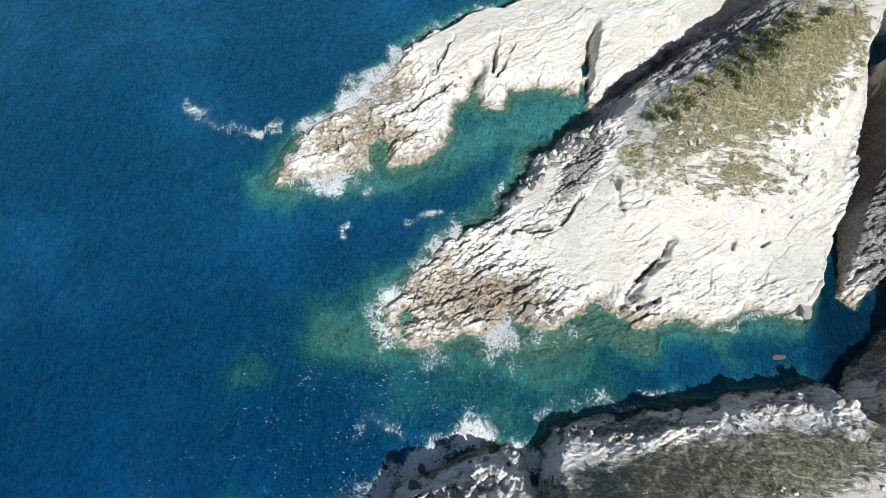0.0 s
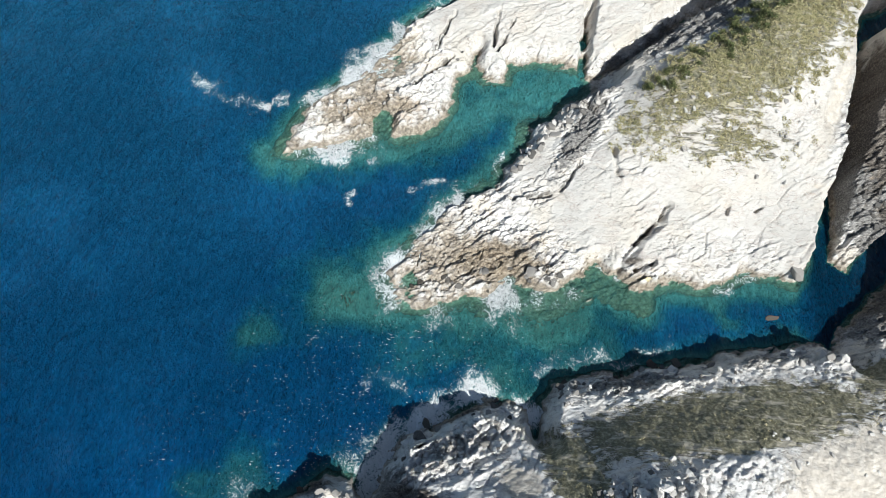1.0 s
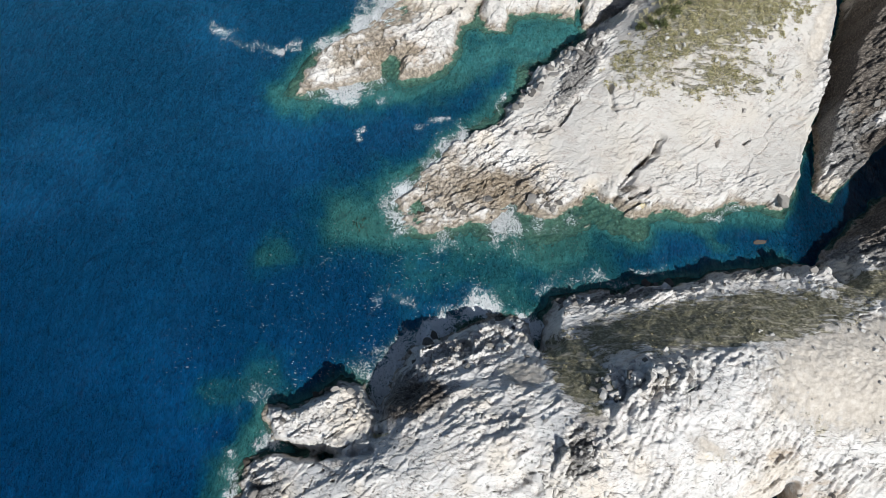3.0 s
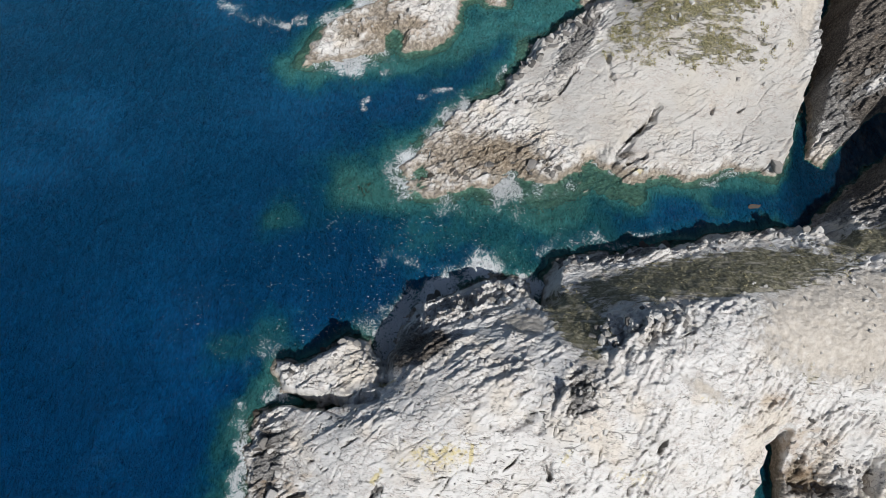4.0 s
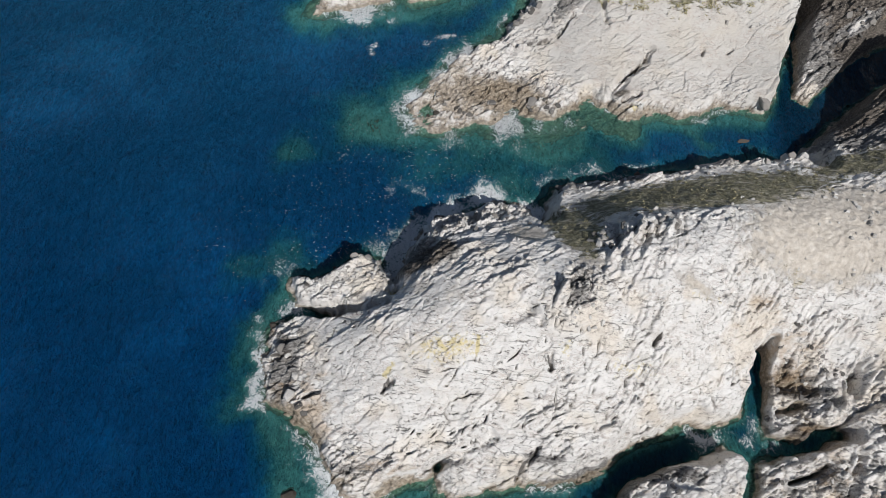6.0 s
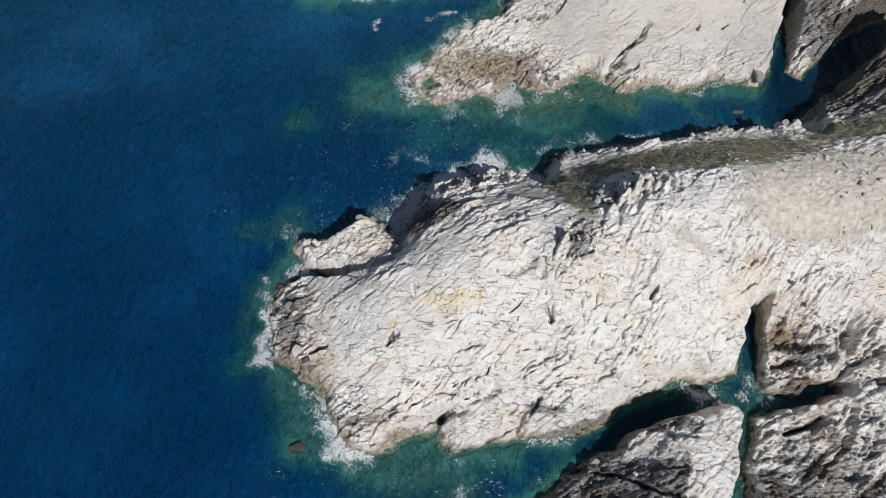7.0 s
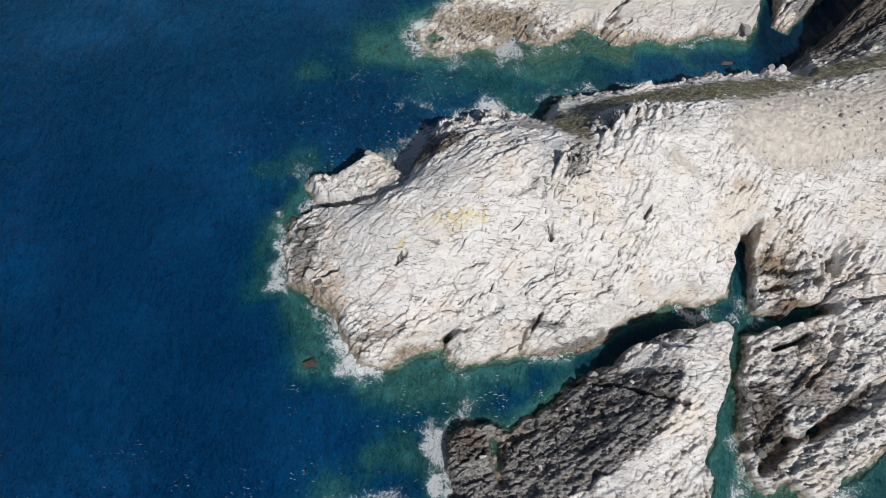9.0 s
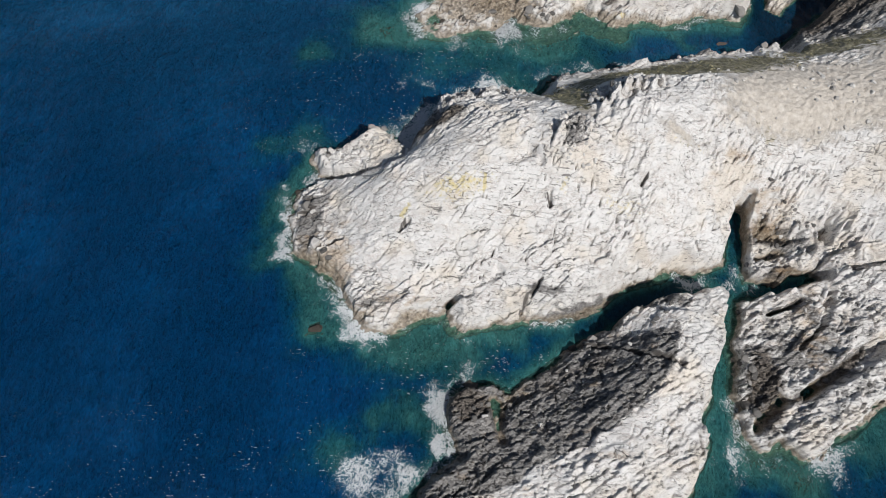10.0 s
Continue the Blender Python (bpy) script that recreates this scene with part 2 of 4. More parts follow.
def blocks(x, y, size, stretch, angle, seed, tilt):
    """Broken rock: each cell a tilted facet of its own height. Returns the height, and how near a crack is (0 to 1)."""
    c, s = math.cos(angle), math.sin(angle)
    u, v = (x * c + y * s) / (size * stretch), (-x * s + y * c) / size
    iu, iv = np.floor(u), np.floor(v)
    best, second = np.full(x.shape, 9.0), np.full(x.shape, 9.0)
    height = np.zeros(x.shape)
    for du in (-1, 0, 1):
        for dv in (-1, 0, 1):
            a, b = iu + du, iv + dv
            cu, cv = a + 0.08 + 0.84 * hashed(a, b, seed), b + 0.08 + 0.84 * hashed(a, b, seed + 1)
            ou, ov = u - cu, v - cv
            d = np.sqrt(ou * ou + ov * ov)
            h = hashed(a, b, seed + 2) - 0.5 + tilt * ((hashed(a, b, seed + 3) - 0.35) * ov + (hashed(a, b, seed + 4) - 0.5) * ou)
            near = d < best
            second = np.where(near, best, np.minimum(second, d))
            height = np.where(near, h, height)
            best = np.where(near, d, best)
    return height, np.clip(1 - (second - best) / 0.16, 0, 1)


def inside(x, y, outline):
    """The distance to an outline, positive within it."""
    far, odd = np.full(x.shape, 1e9), np.zeros(x.shape, bool)
    n = len(outline)
    for k in range(n):
        (ax, ay), (bx, by) = outline[k], outline[(k + 1) % n]
        ex, ey = bx - ax, by - ay
        t = np.clip(((x - ax) * ex + (y - ay) * ey) / (ex * ex + ey * ey), 0, 1)
        far = np.minimum(far, (x - ax - t * ex) ** 2 + (y - ay - t * ey) ** 2)
        if ey:
            odd ^= ((ay > y) != (by > y)) & (x < ex * (y - ay) / ey + ax)
    return np.where(odd, 1, -1) * np.sqrt(far)


def near_line(x, y, ax, ay, bx, by):
    ex, ey = bx - ax, by - ay
    t = np.clip(((x - ax) * ex + (y - ay) * ey) / (ex * ex + ey * ey + 1e-9), 0, 1)
    return np.sqrt((x - ax - t * ex) ** 2 + (y - ay - t * ey) ** 2)


def bowl(x, y, cx, cy, rx, ry, turn=0.0):
    """1 in the middle of an ellipse, 0 at its rim and outside less than 0."""
    c, s = math.cos(radians(turn)), math.sin(radians(turn))
    u, v = (x - cx) * c + (y - cy) * s, -(x - cx) * s + (y - cy) * c
    return 1 - np.sqrt((u / rx) ** 2 + (v / ry) ** 2)


def hill(spots):
    """A smooth surface over a few spot heights."""
    p = np.array(spots, float)
    n = len(p)
    d = np.hypot(p[:, None, 0] - p[None, :, 0], p[:, None, 1] - p[None, :, 1])
    a = np.zeros((n + 3, n + 3))
    a[:n, :n] = np.sqrt(d * d + 16) - np.eye(n) * 0.9
    a[:n, n], a[:n, n + 1:] = 1, p[:, :2]
    a[n:, :n] = a[:n, n:].T
    w = np.linalg.solve(a + np.eye(n + 3) * 1e-9, np.r_[p[:, 2], 0, 0, 0])

    def at(x, y):
        out = w[n] + w[n + 1] * x + w[n + 2] * y
        for k in range(n):
            out = out + w[k] * np.sqrt((x - p[k, 0]) ** 2 + (y - p[k, 1]) ** 2 + 16)
        return out
    return at


# Each headland: its shore, a few spot heights, how steep the shore is, how wide the shelf under water is.
NORTH_SHORE = [(-31.9, 50.3), (-30.7, 56.5), (-26.9, 61.5), (-23.4, 66.1), (-18.4, 69.6), (-15, 76.9), (-12.3, 81.9), (-7.2, 87.5), (-0.6, 92.5), (5.2, 94.4),
    (10.8, 99.6), (19, 108.9), (34, 121.4), (58, 134), (130, 150), (130, 112), (62, 106), (48, 94), (40.8, 89), (32.6, 80.2), (25.8, 75.2), (23.5, 77.2),
    (20.1, 78.1), (14.4, 76.9), (8.9, 75.2), (8, 71.7), (4.7, 71.3), (2.9, 73), (1.9, 77.5), (0.9, 72.3), (-1.9, 70.3), (-2.8, 63.7), (-4, 59.8),
    (-6.9, 57), (-12.1, 56.3), (-13.2, 61), (-15, 61), (-16.2, 55.1), (-21.2, 53.9), (-25.1, 52.1), (-28.2, 51.7)]
MIDDLE_SHORE = [(-9.1, 28.5), (-5.8, 32.5), (-2.4, 37.1), (0.1, 41.7), (3.8, 44.9), (8.8, 47), (10.5, 52.1), (13.3, 57.2), (13.6, 60.9), (18.4, 63.4),
    (20.5, 66.3), (24.2, 68.7), (27, 72.3), (26.4, 74.3), (33, 80.2), (41, 89), (48, 94), (62, 106), (130, 130), (130, 122), (84, 100), (77, 84), (73.5, 70),
    (71, 60), (68.2, 50), (65.9, 43.4), (64.3, 38), (62.4, 35.5), (60, 35.6), (54.1, 35.7), (46, 32.7), (41.2, 32.8), (37.7, 31.5), (32.4, 31.2),
    (30.6, 32.8), (28.9, 32.8), (28, 34.8), (26.5, 33.9), (25.5, 31.7), (19.8, 28.5), (15.9, 29.1), (12, 30.8), (9.2, 29), (7.5, 26.1), (2.9, 24.6),
    (-2.6, 22.7), (-6.9, 23.4)]
EAST_SHORE = [(70.3, 39.3), (71.2, 47.5), (72.0, 55.2), (74.2, 64), (77, 74), (84.6, 92), (130, 120), (130, 66), (104, 62), (94, 58), (86, 53.5), (80, 48), (76, 43.5), (73, 38.3)]
MAIN_NORTH = [(-24.2, -13.3), (-23.8, -11.2), (-18.8, -9.8), (-14.8, -7.2), (-13.2, -5.8), (-9.4, -7.1), (-7.2, -8.7), (-5, -6.2), (-4.7, -2.2), (-3.2, 0.7),
    (0.2, 2.9), (3.8, 4.3), (6.5, 6.5), (10.2, 7.7), (14, 7.6), (17.6, 6.3), (18.3, 3.6), (19, 8.8), (20.9, 12), (26.2, 13.8), (32.1, 14.8), (39, 16.6), (46, 19.2),
    (52, 20.4), (56.1, 21.7), (61.3, 23.3), (65.3, 23.6), (66.8, 20.6), (69, 25.4), (73.4, 29.7), (78.4, 34.8), (84, 40.5), (90, 45), (100, 49), (130, 56)]
MAIN_SOUTH = [(130, -22), (80, -24), (67.5, -27), (60.5, -29.6), (56.4, -29.6), (55.4, -27.3), (55.7, -23), (56.0, -19.5), (55.5, -16.3), (54.5, -15.4), (53.5, -17),
    (53.2, -19.5), (52.5, -22.5), (50.8, -26.7), (46.6, -29.3), (42.6, -28.8), (38.4, -30.9), (33.3, -32.8), (31.2, -34.9), (26.3, -38.2), (21.4, -40.1), (15.6, -40.8),
    (10.9, -42.3), (7.2, -43.7), (4.5, -42.4), (3.3, -39.3), (2.2, -41.1), (-1.6, -42), (-6.1, -44), (-10.9, -43.9), (-13.6, -41.7), (-15, -38.7), (-17, -35.7),
    (-20.3, -33.9), (-25.1, -32.2), (-25.1, -28.8), (-26.7, -25.4), (-26.0, -20.6), (-22.6, -18.0), (-20.2, -17.2), (-22.5, -16.3)]
SOUTH_SHORE = [(130, -8), (82, -15), (72, -22), (67.2, -26.8), (63.4, -30.7), (58.2, -31.9), (53.6, -34.1), (52.2, -40.3), (51.8, -45.2), (51.2, -49.9), (50.7, -56.2), (54.3, -59.2),
    (57.1, -57.4), (60.2, -59.7), (63.1, -58.6), (66.5, -54.9), (70.7, -51.8), (74.4, -49.7), (80, -45), (92, -44), (130, -42)]
ISLET_SHORE = [(48.8, -32.1), (50.2, -34.3), (49.3, -40.6), (48, -44.6), (46.4, -49.5), (45.4, -54.1), (45.4, -58.5), (42.7, -63.7), (41.6, -66.4), (38.9, -72.6),
    (23.2, -79), (8.6, -78), (-1, -72.5), (1.2, -68.2), (4.3, -65.5), (7.2, -63.5), (5.8, -62.1), (4.6, -57.9), (4.7, -54.8), (6.9, -52.8), (11.4, -52.1),
    (14.2, -53), (19.6, -49.2), (28.1, -42.1), (33, -38.6), (43.2, -33.4)]
LANDS = [
    ("north", NORTH_SHORE, [(-30, 53, 0.3), (-24, 58, 1.3), (-12, 60, 1.5), (-8, 68, 1.6), (-13.5, 74, -0.6), (-10, 72.5, 0.1), (-6, 80, 3.2), (3, 78, 3.2), (4, 84, 5), (12, 84, 5),
        (13, 94, 5), (23, 90, 6), (22, 81, 3.2), (31, 86, 5.5), (38, 86, 4.5), (47, 96, 9), (36, 110, 9), (60, 112, 12), (60, 128, 10), (110, 130, 20)], 1.0, 2.0),
    ("middle", MIDDLE_SHORE, [(-6, 26, 0.3), (0, 28, 0.6), (3, 33, 1.0), (7, 40, 1.3), (11, 31.5, 0.9), (18, 36, 2.2), (20, 43, 3.6), (25, 48, 6), (27, 60, 7.7), (30, 69, 8.2), (34, 61, 11.3),
        (37, 67, 15), (34, 36, 3.6), (40, 36, 3), (45, 46, 4.8), (54, 42, 3), (42, 54, 10), (54, 57, 12), (63, 59, 13), (64, 50, 8), (41, 60, 14), (49, 64, 16.6), (57, 66, 17),
        (50, 71, 18.5), (54, 76, 21), (67, 70, 16.5), (47, 89, 8.5), (40, 80, 9), (70, 92, 20), (110, 120, 22), (26.1, 58.9, 6.2), (32.3, 61.5, 10.4), (39.5, 46.1, 4.2), (50.7, 40.8, 2.8), (64.8, 62.5, 11.5), (55.4, 46.8, 4.2)], 0.85, 2.2),
    ("east", EAST_SHORE, [(72.5, 43, 2), (75, 49, 5.5), (79, 54, 8), (84, 60, 10), (78, 63, 10), (82, 72, 13), (91, 69, 18), (90, 60, 9), (86, 80, 16), (115, 90, 26), (115, 74, 20)], 3.6, 0.5),
    ("main", MAIN_NORTH + MAIN_SOUTH, [(-22.2, -12.8, 3.6), (-20, -15.4, 3.4), (-15, -11.2, 6.4), (-12, -8.6, 6.2), (-10.8, -11.5, 7.2), (-7, -13.5, 6.8), (-14, -15.6, 5.2), (-24.4, -20.5, 1.4), (-24, -25, 2),
        (-14.1, -27.3, 6.6), (-9.3, -22.9, 11.5), (-17, -19.5, 6.4), (-5.6, -18.5, 13.4), (-11, -33, 5.8), (-4, -25.3, 12), (-3, -34, 7.2), (7, -37, 4.4), (0, -19, 16.3), (2.5, -11.3, 15.2), (-2, -9, 11.5), (4, -5, 12.6), (-4.5, -15, 12.2), (6.8, -22.8, 16.2), (10.8, -9.5, 17.2),
        (7.5, 0, 8.8), (12.3, 3.6, 6.4), (13, -3.5, 12.8), (2, -2, 9.2), (15.5, -14.3, 19.3), (20.2, -17.3, 20), (18, -23.7, 13.8), (17, -30, 9.8), (26, -30, 9.6), (25.8, -12.4, 19.4), (21, 5, 7), (24, -3, 14.5), (30, 5, 11.5), (30.4, -3, 19.4),
        (36.7, -8.6, 20.4), (38.6, 1.2, 16.4), (32.6, -19.8, 14.9), (35.8, -19.9, 14.4), (42.4, -14.5, 14.6), (39, -26, 6.6), (46, -21, 8.4), (46.7, 0.2, 17.4), (48.7, -7, 15.4), (48, 9, 12.5), (46, 15.5, 6.5), (34, 11, 6.5), (57.3, 19.5, 6.0),
        (61.3, 20.4, 7.6), (26, 10.5, 5.5), (59.8, 7.7, 14.4), (66, 19, 8), (75.6, 28.5, 4), (65.2, 1.9, 15.6), (53, -14.7, 7.8), (61.1, -7.1, 11.8)], 1.7, 0.8),
    ("south", SOUTH_SHORE, [(56, -36, 2.2), (58, -34, 3.4), (62, -35.2, 3.2), (66, -31, 4.2), (60, -41, 3.8), (57.4, -44.5, 2.4), (64, -44, 2.6), (57, -52, 2.0), (62, -54, 2.6), (70.5, -40, 4.2), (66, -49, 3.6), (73.7, -28, 4.6), (74, -45, 3.2), (84, -36, 6), (110, -26, 9)], 2.0, 0.8),
    ("islet", ISLET_SHORE, [(46.5, -35, 6.2), (43.8, -36.3, 6.6), (46, -44, 6.4), (40, -39.5, 8.6), (37, -45, 9.0), (34.4, -50, 8.8), (31, -56, 8.0), (25.3, -61.2, 6.4), (19.1, -66.2, 4.6), (42, -56, 5.6), (37.2, -53.3, 7.0), (33, -42.5, 4.2),
        (28, -47.5, 3.4), (22.9, -52.3, 2.0), (16, -56, 1.6), (8.5, -55.5, 2.6), (9.5, -59, 2.4), (38, -68, 5), (27, -68, 5.5), (13, -61, 2.0), (13.5, -55.5, 0.4), (14, -71, 3)], 2.4, 0.6),
]
MAIN_EAST_SPOTS = [(62.5, -17.4, 3.6), (58.5, -17.6, 2.6), (60.5, -12, 7.6), (69, -12, 8.5), (71.2, -19.4, 3.2), (67, -24, 3.6), (62, -25, 2.6), (76, -12, 10), (90, 0, 20), (82, 31, 9), (88, 37, 15), (96, 40, 21), (98, 22, 22), (76, 19, 12), (120, 10, 28), (78, -24, 4.5)]
LANDS[3][2].extend(MAIN_EAST_SPOTS)
LANDS = [(n, s, hill(spots), steep, shelf) for n, s, spots, steep, shelf in LANDS]

# Cut clefts: from, to, width, depth.
CLEFTS = [(54.8, -14.4, 54.9, -20, 1.1, 14.0), (54.9, -20, 54.0, -27.5, 0.9, 7.0), (-6.8, -6.5, -6.2, -13.5, 1.2, 3.6), (26, -41, 46, -31.2, 1.2, 6.0), (24.0, 76, 23.2, 83, 0.8, 4.0), (23.6, 83, 24.2, 89.5, 1.0, 4.2), (-3.6, 84.5, -6.4, 76, 0.5, 1.6), (5, 85, 5.2, 77, 0.5, 2.0), (8.6, 83, 6.2, 76, 0.6, 1.6), (-3.2, 74, -10.5, 66.5, 0.6, 1.3),
    (39.5, 45.5, 33.5, 37.5, 0.5, 0.8), (36.6, 34.5, 33.2, 33.2, 0.6, 1.6), (11, 44, 18, 45.5, 0.5, 1.0), (19.5, 46.5, 23, 51.5, 0.45, 0.9), (28.2, 55, 29.8, 49, 0.6, 1.5),
    (-22, -17.2, -14, -17.4, 1.1, 4.6), (-14, -17.4, -7, -16.2, 0.9, 3.2), (38.8, 45, 32, 35.5, 1.1, 1.5), (49.2, 44.8, 49.3, 46, 0.5, 1.0), (55, 46.2, 55.6, 47.2, 0.4, 0.9), (4, -38.5, 10.8, -34.5, 0.8, 2.4), (-5.8, -30.2, -4.9, -28.4, 0.5, 0.9), (18.1, -25.2, 17.7, -23.4, 0.5, 1.0),
    (33.2, -20.6, 33.6, -19.2, 0.5, 1.0), (11, -19.5, 13.5, -18.3, 0.8, 1.3), (14.2, -18.0, 15.4, -19.6, 0.7, 1.2), (17.6, 6.5, 18.6, 2, 0.8, 2.2), (-18, -31.4, -15.6, -30.6, 0.5, 0.8), (-25, -25, -21.5, -24.4, 0.5, 1.0), (15.5, -40, 18, -35.5, 0.5, 1.2),
    (53.7, -55.5, 58.5, -50, 0.8, 1.6), (58.5, -50, 63.2, -48.3, 1.0, 1.7), (63.2, -48.3, 76, -39, 1.4, 2.3), (61, -42.5, 66, -37.5, 0.5, 1.2), (57, -36.5, 63, -33.5, 0.6, 1.6),
    (69.5, -21, 71, -16.5, 1.4, 3.2), (58, -21.5, 65, -20.5, 0.9, 1.8), (57, -25.5, 66, -23, 0.8, 1.8), (57.5, -30.6, 67.5, -28.6, 1.3, 4.5), (68, -32, 66, -37, 0.7, 1.6), (72, -27.5, 80, -25, 0.6, 1.8), (12, -55, 13, -61, 0.8, 1.5), (25, -44, 40, -48, 0.5, 1.0)]
# Banks and reefs under water: from, to, reach, depth of the top.
BANKS = [(-16, 24, 22, 23, 6.5, 0.9), (8, 24.8, 36, 28.8, 4.5, 0.15), (-9, 25, 4, 22.5, 4.0, 0.25), (-12, 30, -4, 36, 3.5, 1.2), (38, 29, 60, 33, 2.5, 1.6), (-33, 49, -8, 54, 4, 0.9), (-8, 54, 20, 74, 4.5, 1.3),
    (4, 47, 9, 54, 3, 1.5), (-31, 13.5, -29, 15.5, 2.2, 2.4), (50, 26, 52.5, 28, 1.6, 0.8), (57, 28.5, 59, 27, 0.9, 1.2), (8, 11, 13, 12, 2.4, 2.0), (-12, -46, 6, -46.5, 4, 1.3),
    (-18, -44, -10, -47, 4.5, 1.5), (6, -45, 15, -43.8, 2.6, 1.5), (-6, 14, 30, 20, 5, 3.6), (-26, -14, -29, -24, 2.4, 1.6), (-28, -32, -20, -37, 3.4, 1.5), (-18.6, -45.5, -18.2, -45, 1.2, 0.1),
    (-7, -57.5, -5, -58, 3.0, 1.9), (-14, -64.5, -12, -65, 3, 2.2), (-2, -57, 2, -60, 3, 2.4), (50.8, -37.6, 50.8, -37.3, 1.1, 0.6), (48.5, -44, 47, -64, 2.6, 2.2),
    (54, -60.5, 62, -62.5, 4, 0.5), (70, -56, 84, -52, 6, 2.0), (-32, -10, -26, -6, 3, 3.2)]


# sheer walls: middle and reach
SHEER = {"middle": [(69, 52, 8), (72, 64, 9), (65, 41, 6)], "main": [(55, -16, 6), (56.5, -22, 5), (64, -29, 6), (84, 39, 8), (92, 43, 8)], "islet": [(44, -35, 9), (33, -40, 8)], "south": [(64, -29, 6), (56, -38, 8)], "east": [(73, 47, 8), (76, 60, 9), (72, 42, 6)]}


def relief(x, y):
    """Height above the sea, and which headland it belongs to."""
    wx = x + 1.5 * many_noise(x, y, 5.0, 4, 11, 0.55)
    wy = y + 1.5 * many_noise(x, y, 5.0, 4, 31, 0.55)
    best, label = np.full(x.shape, -60.0), np.zeros(x.shape, int)
    for k, (name, shore, top, steep, shelf) in enumerate(LANDS):
        box = np.array(shore)
        lo, hi = box.min(0) - 14, box.max(0) + 14
        pick = (x > lo[0]) & (x < hi[0]) & (y > lo[1]) & (y < hi[1])
        px, py = wx[pick], wy[pick]
        if not px.size:
            continue
        d = inside(px, py, shore)
        h = top(x[pick], y[pick])
        k_s = steep * np.clip(1 + 1.3 * soft_noise(px / 7, py / 7, 5 + k), 0.45, 2.2)
        for cx, cy, r in SHEER.get(name, ()):
            k_s = k_s * (1 + 2.5 * np.clip(1.3 - np.hypot(px - cx, py - cy) / r, 0, 1))
        cliff = 0.15 + k_s * np.maximum(d, 0) + 0.3 * np.maximum(d, 0) ** 2
        blend = np.clip(0.5 + (cliff - h) / 3.0, 0, 1)
        land = cliff + (np.maximum(h, -0.3) - cliff) * blend - 0.75 * blend * (1 - blend)
        out = np.maximum(-d, 0)
        under = -(0.1 + 0.42 * np.minimum(out, shelf) + 2.4 * np.maximum(out - shelf, 0))
        h = np.where(d > 0, land, under)
        old = best[pick]
        lab = label[pick]
        lab[h > old] = k
        label[pick] = lab
        best[pick] = np.maximum(h, old)
    wobble = many_noise(x, y, 4.0, 4, 61, 0.6)
    for ax, ay, bx, by, reach, top in BANKS:
        d = np.maximum(near_line(wx, wy, ax, ay, bx, by) + 3.6 * wobble, 0)
        best = np.maximum(best, np.where(best < 0, -top - 6.0 * np.maximum(d / reach - 0.4, 0) ** 1.3 - 0.5, best))
    for ax, ay, bx, by, wide, deep in CLEFTS:
        d = near_line(wx * 0.8 + x * 0.2, wy * 0.8 + y * 0.2, ax, ay, bx, by)
        thin = wide < 0.7
        wide, deep = (0.62 * wide, 1.5 * deep) if thin else (wide, deep)
        cut = deep * np.clip(1.4 - d / wide, 0, 1) * np.clip(1.0 + 1.6 * wobble, 0.2, 1.2)
        best = np.where(cut > 0, np.maximum(best - cut, np.minimum(best, -6.0)), best)
    return best, label


# islet's north-west half: darker rock, and its shade painted into the grey
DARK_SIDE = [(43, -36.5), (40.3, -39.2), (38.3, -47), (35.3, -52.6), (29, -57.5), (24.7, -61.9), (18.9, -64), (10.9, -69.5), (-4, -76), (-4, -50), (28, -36)]


